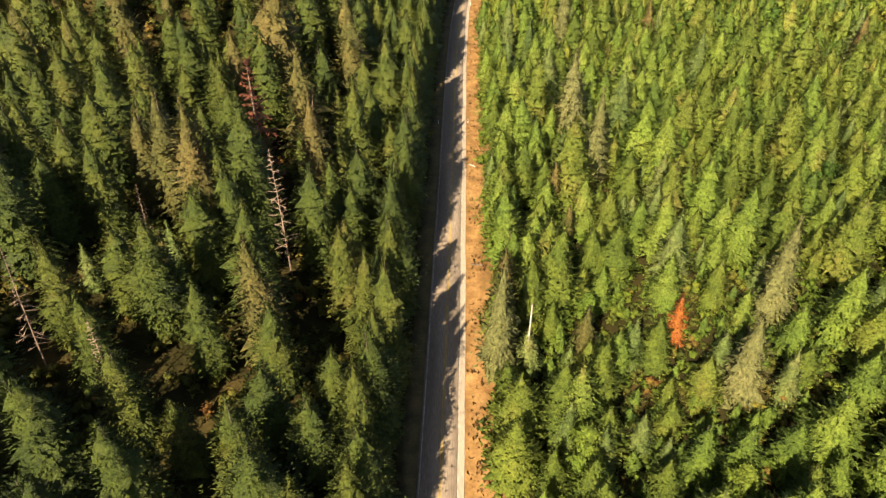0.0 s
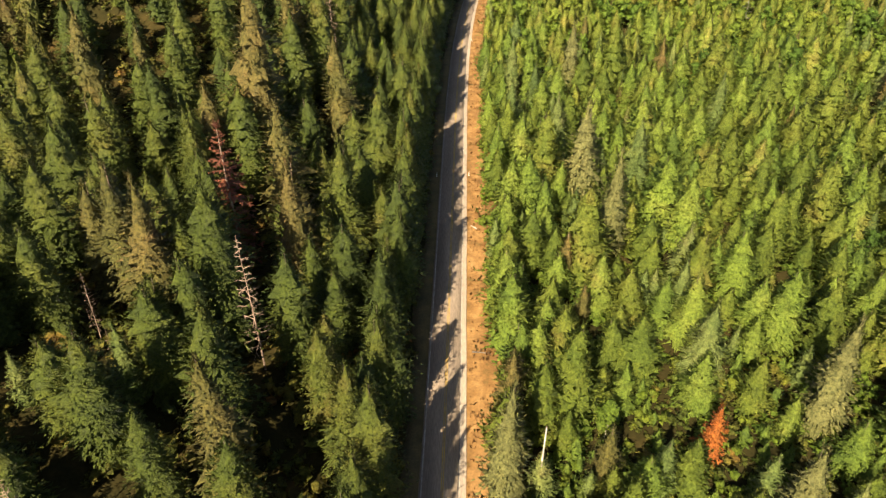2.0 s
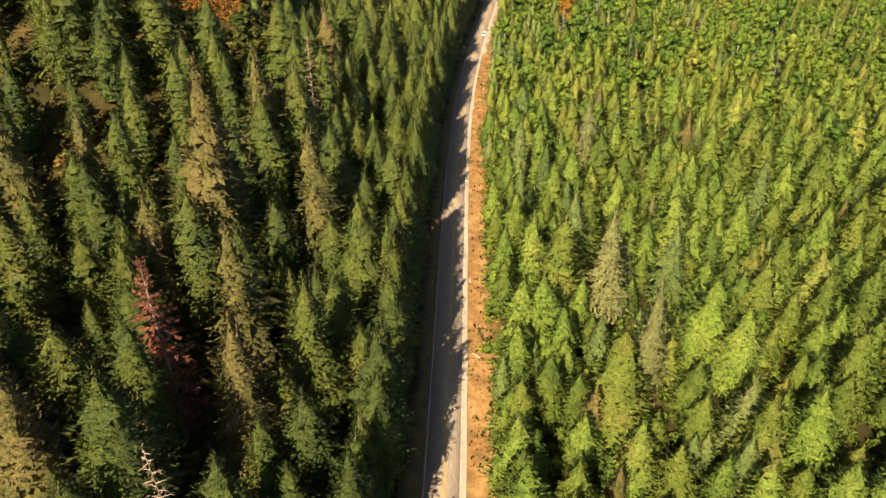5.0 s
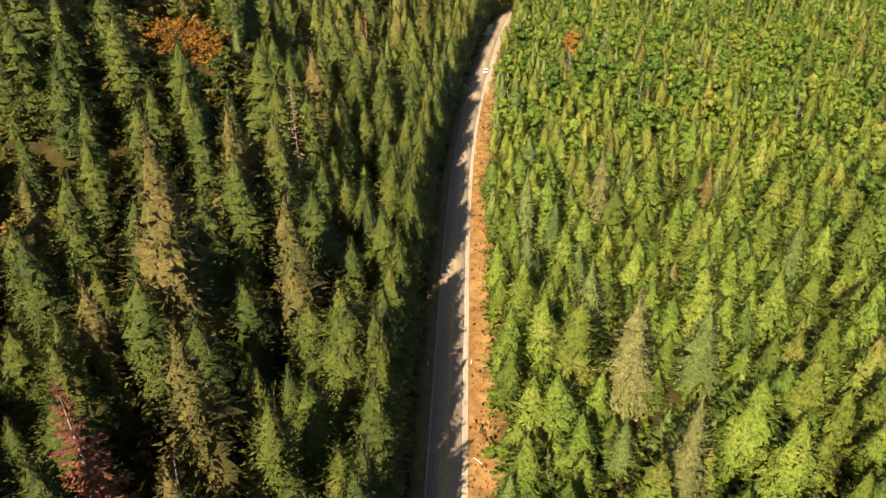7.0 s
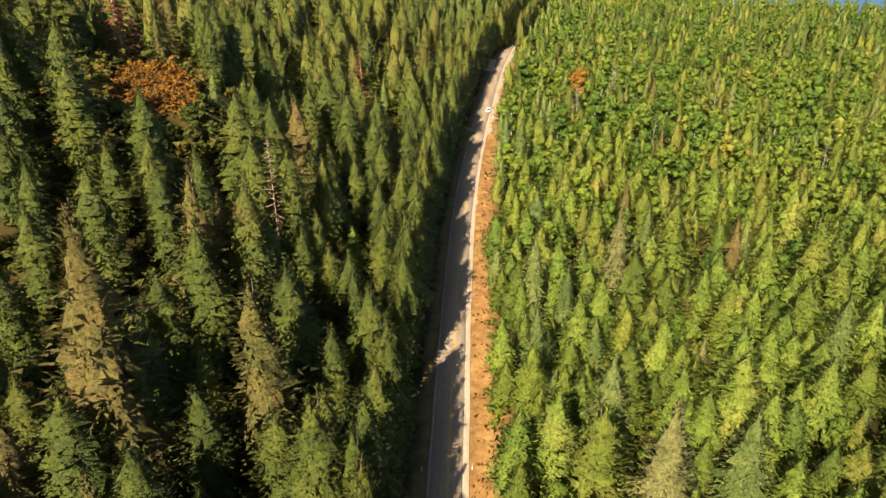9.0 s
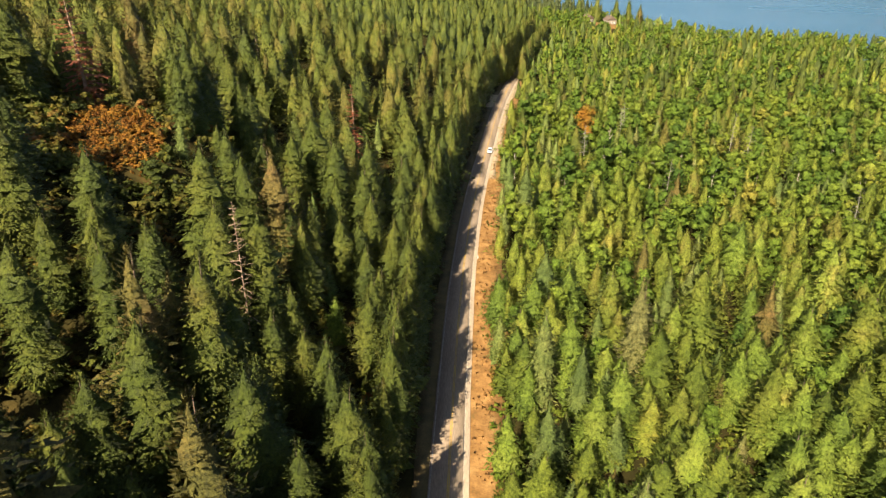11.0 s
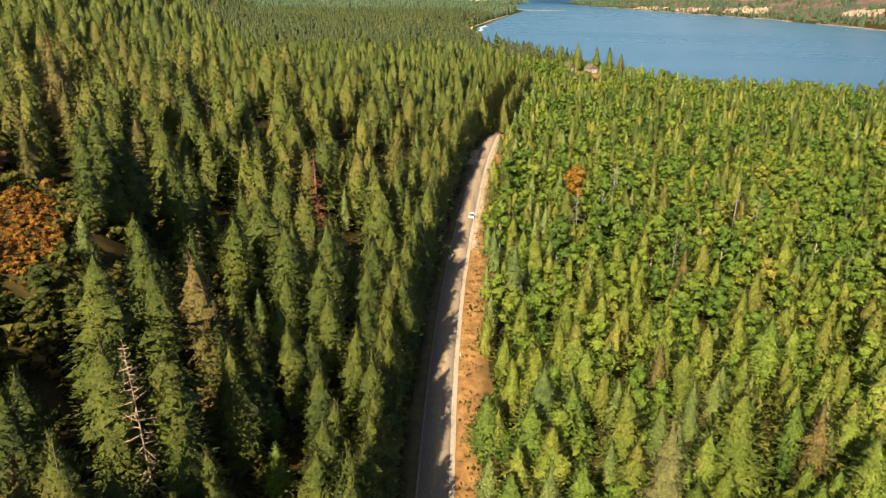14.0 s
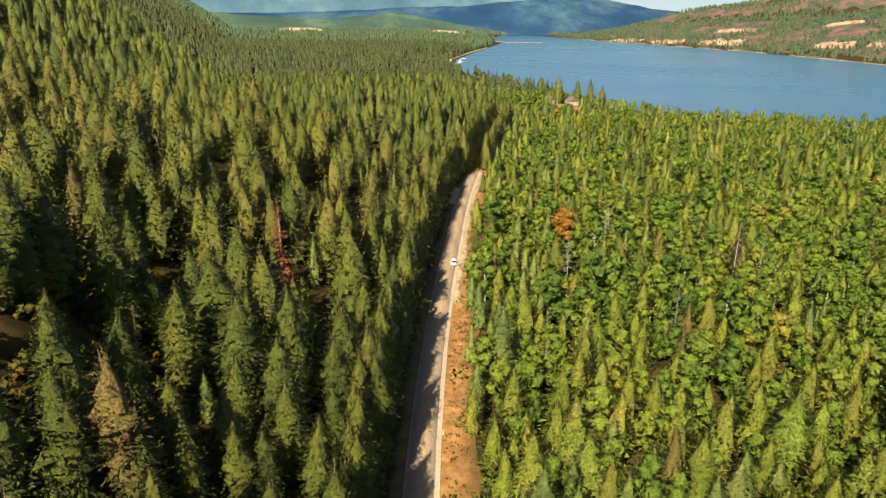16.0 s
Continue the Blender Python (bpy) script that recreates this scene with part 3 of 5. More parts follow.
def ribbon(name, y0, y1, a, b, lift, material, label, category, step=3.0, wobble=(0, 0), thick=0.0, z=None):
    """A strip along the road from offset a to b, with a wavering edge."""
    ys = np.arange(y0, y1 + step / 2, step)
    xc = road_x(ys)
    slope = np.gradient(xc, ys)
    wa = wobble[0] * (np.sin(ys / 7.3) + np.sin(ys / 2.9 + 1)) / 2
    wb = wobble[1] * (np.sin(ys / 8.1 + 2) + np.sin(ys / 3.3)) / 2
    cols = []
    for o, w, down in ((a, wa, thick), (a, wa, 0), (b, wb, 0), (b, wb, thick)):
        cols.append(np.stack([xc + (o + w), ys - slope * (o + w), road_z(ys) + lift - down], 1))
    v = np.stack(cols, 1).reshape(-1, 3)
    i = np.arange(len(ys) - 1)[:, None] * 4
    f = np.concatenate([i + [0, 1, 5, 4], i + [1, 2, 6, 5], i + [2, 3, 7, 6]])
    return tagged(new(name, mesh_of(name, v, f, material, 4)), label, category, kind="structure")


ribbon("road", -700, 724, -3.35, 3.45, 0.06, M_ASPHALT, "two-lane road of sun-bleached asphalt through the forest", "road", 3.0, (0.06, 0.06), 0.1)
ribbon("paved_shoulder", -300, 700, 2.35, 3.38, 0.064, M_SHOULDER, "paler strip of asphalt along the road edge", "shoulder", 3.0, (0.05, 0.05))
ribbon("road_marking_edge", -300, 700, 2.42, 2.54, 0.068, M_WHITELINE, "worn white edge line", "road marking")
ribbon("road_marking_edge", -300, 700, -3.1, -2.94, 0.066, M_WHITELINE, "worn white edge line", "road marking")
ribbon("road_marking_centre", -300, 700, -0.19, -0.07, 0.066, M_YELLOW, "worn yellow centre line", "road marking")
ribbon("road_marking_centre", -300, 700, 0.07, 0.19, 0.066, M_YELLOW, "worn yellow centre line", "road marking")
ribbon("tar_seam", -100, 520, 2.29, 2.36, 0.067, M_TAR, "dark tar seam along the lane", "road seam", 2.0, (0.1, 0.1))
ribbon("verge", -700, 548, 3.3, 11.2, 0.03, M_GRASS, "verge of orange-brown dry grass beside the road", "verge", 1.5, (0.0, 1.3), 0.1)
ribbon("verge", -700, 548, -6.4, -3.25, 0.03, M_SHADEGRASS, "verge of dry grass below the firs, shade put into its colour", "verge", 1.5, (0.8, 0.0), 0.1)
ribbon("gravel_shoulder", 355, 540, 3.4, 5.6, 0.045, M_SAND, "pale sandy shoulder beside the road", "shoulder", 2.0, (0.0, 0.5), 0.1)
ribbon("pull_out", 470, 502, -8.4, -3.2, 0.05, M_SAND, "sandy pull-out of pale dirt beside the road", "pull-out", 2.0, (1.0, 0.0), 0.1)

m, n, l, b = blank("lake_water")
b.inputs["Base Color"].default_value = (0.026, 0.085, 0.150, 1)
b.inputs["Roughness"].default_value = 0.22
b.inputs["IOR"].default_value = 1.33
pos = n.new("ShaderNodeNewGeometry").outputs["Position"]
mp = n.new("ShaderNodeMapping")
mp.inputs["Scale"].default_value = (0.5, 1.0, 1.0)
l.new(pos, mp.inputs[0])
rip = noise_tex(n, l, 0.45, 5, mp.outputs[0], 0.6)
bp = n.new("ShaderNodeBump")
bp.inputs["Strength"].default_value, bp.inputs["Distance"].default_value = 0.5, 0.5
l.new(rip.outputs[0], bp.inputs["Height"])
l.new(bp.outputs[0], b.inputs["Normal"])
slick = noise_tex(n, l, 0.004, 3, mp.outputs[0])
sr = n.new("ShaderNodeMapRange")
sr.inputs[3].default_value, sr.inputs[4].default_value = 0.14, 0.38
l.new(slick.outputs[0], sr.inputs[0])
l.new(sr.outputs[0], b.inputs["Roughness"])
M_WATER = m
wv, wf = sheet(np.linspace(40, 1600, 14), np.linspace(280, 3330, 20), lambda x, y: np.full(x.shape, LAKE_Z))
tagged(new("lake", mesh_of("lake", wv, wf, M_WATER, 4)), "calm blue lake with faint ripples", "lake", kind="structure")


def shore_band(name, stops, width, label, category, material, lift=0.35):
    """A beach along a run of the shore."""
    v = []
    for (x, y), (nx, ny) in zip(stops, stops[1:] + [stops[-1]]):
        t = unit(np.array([[nx - x + 1e-6, ny - y, 0.0]]))[0]
        s = np.array([-t[1], t[0], 0])
        p = np.array([x, y, LAKE_Z + lift])
        v += [p - s * width * 0.3 - [0, 0, 0.8], p + s * width * 0.2, p + s * width + [0, 0, 0.8], p + s * width - [0, 0, 1.0]]
    i = np.arange(len(stops) - 1)[:, None] * 4
    f = np.concatenate([i + [0, 1, 5, 4], i + [1, 2, 6, 5], i + [2, 3, 7, 6]])
    return tagged(new(name, mesh_of(name, v, f, material, 4)), label, category, kind="structure")


M_ROCK = surface("cliff_rock", [(0.3, (0.13, 0.075, 0.052)), (0.5, (0.27, 0.175, 0.12)), (0.72, (0.42, 0.30, 0.21))], 0.035, 0.25, 0.95, 0.6)
shore_band("beach", SHORE[12:16], 9, "pale narrow beach with docks along the lake", "beach", M_SAND)
shore_band("sand_spit", [(262, 2640), (285, 2560), (318, 2490), (390, 2500), (440, 2520)], 12, "thin sand spit reaching into the lake", "sand spit", M_SAND)
shore_band("far_beach", SHORE[21:28], 10, "thin pale line of bare rock along the far shore", "shoreline", M_ROCK)

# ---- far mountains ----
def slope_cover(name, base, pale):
    """Far forest: broad patches and a fine mottle, distance haze mixed into the one colour."""
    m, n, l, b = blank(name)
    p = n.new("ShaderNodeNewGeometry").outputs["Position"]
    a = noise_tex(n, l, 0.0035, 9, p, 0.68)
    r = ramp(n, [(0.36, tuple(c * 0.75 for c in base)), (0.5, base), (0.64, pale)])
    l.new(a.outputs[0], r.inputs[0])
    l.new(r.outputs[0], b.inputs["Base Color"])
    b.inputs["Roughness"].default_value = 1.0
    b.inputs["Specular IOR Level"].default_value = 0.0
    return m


def mountain(name, x0, x1, y, depth, profile, material, label, seed):
    """A ridge: crest heights by x, falling to the front and back, with spurs."""
    xs, ts = np.linspace(x0, x1, 160), np.linspace(-1, 1, 28)
    gx, gt = np.meshgrid(xs, ts)
    crest = np.interp(gx, [p[0] for p in profile], [p[1] for p in profile])
    spur = waves(gx + seed * 100, gt * 260, 75.0) * 0.16 + waves(gx, gt * 90 + seed, 21.0) * 0.05
    fall = np.clip(1 - np.abs(gt) ** 1.25, 0, 1)
    z = -12 + (crest + 12) * fall * (1 + spur * (0.25 + np.abs(gt)))
    yy = y + gt * depth + waves(gx, gt * 50, 140.0) * 40
    v = np.stack([gx.ravel(), yy.ravel(), z.ravel()], 1)
    i = (np.arange(27)[:, None] * 160 + np.arange(159)[None]).ravel()
    f = np.stack([i, i + 1, i + 161, i + 160], 1)
    return tagged(new(name, mesh_of(name, v, f, material, 4, True)), label, "mountain", kind="structure")


# blue and pale tones hold the haze between here and the ridges
M_BLUE = slope_cover("hazed_blue_forest", (0.015, 0.040, 0.086), (0.042, 0.082, 0.110))
M_FARBLUE = slope_cover("hazed_pale_forest", (0.045, 0.092, 0.130), (0.075, 0.130, 0.145))
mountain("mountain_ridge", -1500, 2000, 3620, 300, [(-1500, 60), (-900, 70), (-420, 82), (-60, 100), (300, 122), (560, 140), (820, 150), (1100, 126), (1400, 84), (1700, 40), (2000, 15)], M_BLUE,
         "forested ridge behind the lake, blue haze in its colour", 1)
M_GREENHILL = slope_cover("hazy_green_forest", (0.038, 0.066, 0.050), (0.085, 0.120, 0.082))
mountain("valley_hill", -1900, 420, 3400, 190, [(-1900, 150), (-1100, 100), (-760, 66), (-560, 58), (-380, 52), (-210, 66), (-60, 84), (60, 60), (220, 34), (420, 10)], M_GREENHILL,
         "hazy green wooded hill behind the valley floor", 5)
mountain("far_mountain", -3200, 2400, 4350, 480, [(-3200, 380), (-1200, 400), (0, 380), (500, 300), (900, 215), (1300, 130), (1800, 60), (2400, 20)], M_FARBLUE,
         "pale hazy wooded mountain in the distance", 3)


m, n, l, b = blank("far_sky")
p = n.new("ShaderNodeSeparateXYZ")
l.new(n.new("ShaderNodeNewGeometry").outputs["Position"], p.inputs[0])
mr = n.new("ShaderNodeMapRange")
mr.inputs[1].default_value, mr.inputs[2].default_value = 0.0, 900.0
l.new(p.outputs[2], mr.inputs[0])
r = ramp(n, [(0.0, (0.235, 0.275, 0.275)), (1.0, (0.12, 0.19, 0.26))])
l.new(mr.outputs[0], r.inputs[0])
em = n.new("ShaderNodeEmission")
l.new(r.outputs[0], em.inputs[0])
l.new(em.outputs[0], n["Material Output"].inputs[0])
bx, bz = np.linspace(-4200, 4200, 15), np.array([-12.0, 300.0, 900.0])
gx, gz = np.meshgrid(bx, bz)
i = (np.arange(2)[:, None] * 15 + np.arange(14)[None]).ravel()
tagged(new("backdrop", mesh_of("backdrop", np.stack([gx.ravel(), 4930 - (gx.ravel() / 4200) ** 2 * 300, gz.ravel()], 1), np.stack([i, i + 1, i + 16, i + 15], 1), m, 4)),
       "pale hazy blue sky above the mountains", "sky", kind="structure")

hv, hf = sheet(np.linspace(600, 2300, 120), np.linspace(900, 3150, 130), lambda x, y: np.where(lake_distance(x, y) > 3, land(x, y) + 0.4, LAKE_Z - 6))
tagged(new("hillside", mesh_of("hillside", hv, hf, M_SLOPE, 4, True)), "dry hillside of reddish rock, grass and scrub across the lake", "hillside", kind="structure")


def cliff(x, y, length, height, turn, seed):
    """A band of bare rock broken out of the slope: steep, ledged, with a ragged outline that sinks into the ground."""
    r = np.random.RandomState(seed)
    nx, nz = 44, 12
    u, w = np.meshgrid(np.linspace(-1, 1, nx), np.linspace(0, 1, nz))
    ragged = 0.75 + 0.25 * np.sin(u * 7 + seed) + 0.2 * np.sin(u * 19 + 2 * seed)
    along, up = u * length / 2, w * height * 1.6 * ragged - height * 0.3
    c, s = math.cos(turn), math.sin(turn)
    px, py = x + along * c - up * s, y + along * s + up * c
    sunk = np.clip(1.25 - np.maximum(np.abs(u) ** 3 * 1.5, np.abs(w * 2 - 1) ** 3 * 1.6), -1, 1)
    ledge = 0.35 * height * (w + 0.12 * np.sin(w * 14 + 3 * np.sin(u * 6))) * (1 - w) * 2
    z = land(px.ravel(), py.ravel()).reshape(u.shape) + sunk * 3.0 + ledge * (sunk > 0) + r.uniform(-0.8, 0.8, u.shape)
    v = np.stack([px.ravel(), py.ravel(), z.ravel()], 1)
    i = (np.arange(nz - 1)[:, None] * nx + np.arange(nx - 1)[None]).ravel()
    f = np.stack([i, i + 1, i + nx + 1, i + nx], 1)
    return tagged(new("cliff", mesh_of("cliff", v, f, M_ROCK, 4)), "ragged tan rock bluff on the far shore", "cliff", "bluffs on the far shore")


# ---- kinds of trees ----
def clothed(seed, h, r, count, size, boughs, shape, lift, layers=10, lumps=0.14, deep=0.3, arms=6, thick=0.5, body=0.6):
    """A conifer with a closed coat and boughs that break through it."""
    crown, wood = conifer(seed, h, r * 0.98, 0.05, boughs, 0, 0.6, shape, lift, 0.04, 0.16, 0.03, 6, 0.085, 0.35, 4)
    return join([crown, coat(seed, h, r, count, size, shape, layers, 0.05, (60, lift[1]), lumps, deep, arms, (layers, 10) if count > 620 else (6, 7), thick, body, 0.0 if count > 620 else 0.2)]), wood


def distant(seed, h, r, shape=2.6, count=88):
    """A light far conifer: the coat alone."""
    return coat(seed, h, r, count, 1.5, shape, 6, 0.06, (50, -12), 0.3, 0.4, 4, (4, 6), 0.55, 0.58, 0.25)


def filled(tree, seed, h, r, tiers=9, sides=8, deep=(0.35, 0.7)):
    """A conifer whose inner needles are closed by ragged skirts."""
    return join([tree[0], spire(seed, h * 0.97, r, tiers, sides, deep)]), tree[1]


FIR = Kind("fir_tree",
           [clothed(11 + i, 24, 4.0 + 0.35 * (i % 3), 2000, 0.66, 40, 2.3 + 0.4 * (i % 2), (38, -18), 12 + i % 3, 0.2, 0.36, 5 + i % 3) for i in range(8)],
           [clothed(31 + i, 24, 5.0, 615, 1.25, 14, 2.3, (38, -18), 11, 0.32, 0.4, 5) for i in range(6)],
           [distant(41 + i, 24, 5.6, 2.2, 160) for i in range(6)],
           M_FIR, M_BARK, "tall olive-green fir standing on the shaded slope", "fir tree", "mature firs", 24.0)
YOUNG_FIR = Kind("young_fir",
                 [clothed(44 + i, 15, 3.1 + 0.2 * (i % 3), 850, 0.72, 24, 1.9, (40, -14), 8 + i % 3, 0.2, 0.3, 5 + i % 3) for i in range(6)], [], [],
                 M_YOUNG, M_BARK, "young green fir in a dense stand", "fir tree", "young firs", 15.0)
LARCH = Kind("larch_tree",
             [clothed(51 + i, 15, 2.9 + 0.25 * (i % 3), 900, 0.66, 18, 2.1, (46, 4), 8 + i % 3, 0.26, 0.22, 4 + i % 3, 0.6) for i in range(7)],
             [clothed(61 + i, 15, 3.6, 460, 0.95, 10, 1.9, (46, 4), 8, 0.34, 0.3, 5, 0.6) for i in range(4)],
             [distant(71 + i, 15, 3.3, 2.1) for i in range(5)],
             M_LARCH, M_BARK, "slender yellow-green larch in a dense young stand", "larch tree", "young larches", 15.0)
SPRUCE = Kind("spruce_tree",
              [clothed(81 + i, 17, 3.2, 800, 0.68, 60, 1.5, (22, -20), 13, 0.06, 0.42, 7, 0.42) for i in range(5)],
              [clothed(91 + i, 17, 3.2, 400, 1.0, 24, 1.5, (22, -20), 10, 0.06, 0.42, 7) for i in range(3)],
              [distant(101 + i, 17, 3.4, 1.6) for i in range(4)],
              M_SPRUCE, M_BARK, "conical grey-green spruce with layered boughs", "spruce tree", "spruces", 17.0)
PALE_SPRUCE = Kind("pale_spruce", [clothed(85 + i, 17, 3.2, 800, 0.68, 60, 1.5, (22, -20), 13, 0.06, 0.42, 7, 0.42) for i in range(2)], [], [],
                   M_TAN, M_BARK, "pale cream-green spruce heavy with cones", "spruce tree", "pale spruces", 17.0)
LEAF = Kind("broadleaf_tree",
            [broadleaf(111 + i, 13, 3.4, 12, 100, 0.46) for i in range(6)],
            [broadleaf(121 + i, 13, 3.6, 9, 34, 0.78, 0.2) for i in range(5)],
            [broadleaf(131 + i, 13, 3.3, 6, 24, 1.0)[0] for i in range(5)],
            M_LEAF, M_PALE, "bright green leafy birch among the conifers", "birch tree", "birches", 13.0)
RED = Kind("dead_conifer",
           [conifer(141 + i, 20, 2.9, 0.06, 104, 5, 0.6, 1.6, (30, -22), 0.12, 0.2, 0.04, 6, 0.2) for i in range(2)], [], [],
           M_RED, M_DEADWOOD, "dead conifer with rust-red needles", "dead tree", "dead red conifers", 20.0)
BROWN = Kind("dying_fir",
             [clothed(151 + i, 22, 3.5, 1000, 0.8, 40, 2.3, (34, -18), 12, 0.3, 0.45, 5) for i in range(4)], [], [],
             M_BROWN, M_DEADWOOD, "dying fir with tan-brown thinning needles", "dying fir", "dying firs", 22.0)
SNAG = Kind("snag", [bare_tree(161 + i, 22, 2.6, 60, 0.2, 0.13) for i in range(3)], [], [],
            M_DEADWOOD, M_DEADWOOD, "bare grey-brown standing dead tree with broken twigs", "dead tree", "snags", 22.0)
BIRCH_SNAG = Kind("bare_birch", [bare_tree(171 + i, 15, 3.4, 26, 0.4, 0.12) for i in range(2)], [], [],
                  M_GREYWOOD, M_GREYWOOD, "bleached leafless birch standing above the canopy", "dead tree", "bare birches", 15.0)

TAKEN = []


def put(kind, rows, label="", girth=1.0):
    """Plants single trees: x, y and the height of each top above the road's level."""
    for x, y, top in rows:
        kind.plant(x, y, max(top - spot(x, y), 4.0), (x * 7.1 + y * 3.3) % 6.28, girth * (1.02 if kind is FIR else 1.0), label)
        TAKEN.append((x, y))


# ---- single trees that stand out ----
AUTUMN = Kind("autumn_tree", [broadleaf(211, 13, 3.4, 12, 100, 0.46)], [], [], M_RUST, M_PALE, "leafy tree turned rust-orange among green ones", "leafy tree", "", 13.0)
put(PALE_SPRUCE, [(8.6, 80.5, 23.2)], "tall pale spruce standing alone on the dry verge", 0.85)
put(PALE_SPRUCE, [(39.3, 226.2, 24.5), (34.3, 140.5, 17.6), (32.3, 163.3, 16.5), (58.1, 93.4, 15.6), (46.8, 75.8, 10.9)], "", 1.05)
put(SPRUCE, [(20.5, 220.7, 21.3)])
put(SPRUCE, [(30.8, 82.5, 10.9), (44.9, 80.9, 10.1), (21.8, 60.8, 10.9), (17.8, 65.7, 11.0), (28.2, 64.3, 6.7), (37.0, 155.2, 13.0), (20.6, 81.2, 9.1),
             (79.4, 120.6, 12.1), (38.8, 171.3, 15.2), (35.1, 168.8, 12.1), (28.0, 164.0, 10.8), (13.8, 236.8, 15.0), (46.2, 249.6, 16.2), (25.4, 229.9, 12.9), (77.7, 204.1, 12.3),
             (40.7, 258.8, 15.5), (61.7, 275.3, 12.7), (56.6, 287.6, 13.1), (68.8, 263.0, 13.5), (31.9, 261.2, 8.5), (41.1, 356.7, 14.4), (37.6, 428.2, 14.4)], "", 1.15)
put(LARCH, [(19.6, 95.5, 19.6), (23.0, 79.2, 9.1), (44.3, 106.3, 13.4), (17.9, 135.0, 14.9), (35.1, 82.9, 10.5), (17.6, 192.2, 13.9), (23.1, 189.0, 11.6), (31.9, 185.4, 13.2), (59.5, 217.9, 14.2),
            (49.5, 221.1, 13.6), (65.2, 207.7, 13.7), (67.7, 191.5, 13.3), (24.9, 263.2, 15.7), (84.3, 291.9, 12.1), (31.3, 333.9, 13.7), (97.7, 281.3, 11.3), (49.6, 314.0, 12.8)], "", 1.1)
put(YOUNG_FIR, [(68.4, 88.9, 16.3), (29.5, 123.1, 13.3), (12.3, 112.4, 16.9), (64.0, 73.2, 12.5), (13.2, 103.0, 14.0), (11.5, 122.0, 15.0)], "", 1.15)
ORANGE = Kind("dead_young_conifer", [filled(conifer(143, 12, 2.3, 0.04, 90, 5, 0.5, 1.5, (36, -14), 0.04, 0.15, 0.03, 6, 0.24), 143, 12, 1.5)], [], [], M_ORANGE, M_DEADWOOD, "dead young conifer with bright orange-red needles", "dead tree", "", 12.0)
put(ORANGE, [(40.3, 89.3, 9.6)], "", 1.2)
TAKEN += [(39.0, 86.0), (37.5, 84.0), (38.5, 81.5), (41.0, 86.5), (36.5, 87.0)]
put(RED, [(-37.5, 128.0, 36.5), (-27.5, 330.3, 37.6)], "", 1.15)
put(RED, [(-81.0, 273.9, 60.0)], "", 1.3)
TAKEN += [(-78, 268), (-75, 270), (-80, 267), (-76, 264), (-73, 258), (-77, 257), (-72, 264)]
put(BROWN, [(-55.0, 113.0, 33.0), (-50.0, 114.0, 31.0), (-42.4, 104.4, 39.2), (-30.0, 140.0, 35.1), (-49.2, 109.8, 37.6), (-25.5, 121.4, 33.0), (-23.2, 172.9, 27.5), (-39.5, 160.7, 39.0), (-36.9, 200.1, 37.5), (-47.0, 151.0, 35.0), (-38.5, 194.1, 35.5), (-72.0, 274.0, 52.0), (-29.6, 238.0, 45.0)])
put(SNAG, [(-28.3, 102.2, 31.3), (-45.3, 66.0, 25.0), (-40.3, 269.4, 36.5), (-30.9, 216.5, 38.0), (-44.5, 104.0, 30.0), (-80.0, 262.0, 50.0), (-36.8, 224.3, 33.5), (-52.0, 100.5, 27.0), (-47.5, 95.0, 24.0), (-58.0, 72.0, 28.0)])
put(FIR, [(-24.0, 52.0, 26.0), (-46.0, 52.0, 30.0), (-57.0, 60.0, 32.0), (-16.0, 56.0, 23.0), (-66.0, 70.0, 34.0), (-36.0, 48.0, 27.0)])
put(FIR, [(-12.4, 83.7, 23.4), (-49.0, 146.4, 31.5), (-15.6, 181.5, 24.5), (-24.3, 205.6, 29.0), (-10.4, 190.0, 26.5), (-9.6, 255.0, 25.5), (-31.7, 199.5, 44.5),
          (-29.0, 220.0, 40.5), (-38.7, 122.0, 33.5), (-34.5, 216.5, 42.0), (-18.1, 133.0, 31.0), (-36.6, 188.6, 37.5), (-35.4, 234.7, 45.0),
          (-38.0, 164.4, 37.5), (-10.5, 234.0, 24.0), (-41.2, 247.8, 46.5)])
put(FIR, [(-58.5, 275.7, 54.5), (-54.2, 278.2, 50.1), (-60.6, 307.9, 54.2), (-59.2, 328.7, 55.0), (-56.4, 367.0, 53.2), (-46.6, 387.0, 46.9), (-49.6, 296.2, 45.9), (-43.7, 320.8, 43.8), (-35.7, 363.5, 34.4), (-54.3, 296.4, 52.2), (-41.0, 347.4, 41.5)])
put(FIR, [(-21.4, 186.4, 32.7), (-13.4, 157.2, 30.7), (-34.0, 105.5, 40.0), (-48.1, 144.1, 31.0), (-39.7, 172.8, 30.6), (-13.4, 198.7, 25.3), (-47.4, 170.3, 31.4), (-9.2, 195.6, 19.6), (-61.6, 101.4, 35.8), (-22.6, 103.8, 26.7), (-16.6, 92.8, 23.4), (-10.2, 101.9, 19.6),
          (-11.4, 136.8, 20.0), (-9.7, 166.8, 22.0), (-24.6, 73.1, 21.2), (-10.4, 75.9, 18.5), (-41.1, 61.0, 25.1), (-33.7, 58.4, 19.0), (-34.7, 74.8, 25.7), (-21.1, 114.4, 24.0), (-15.5, 69.0, 18.0),
          (-57.8, 120.9, 32.0), (-57.3, 99.8, 32.8), (-55.2, 76.7, 30.2)])
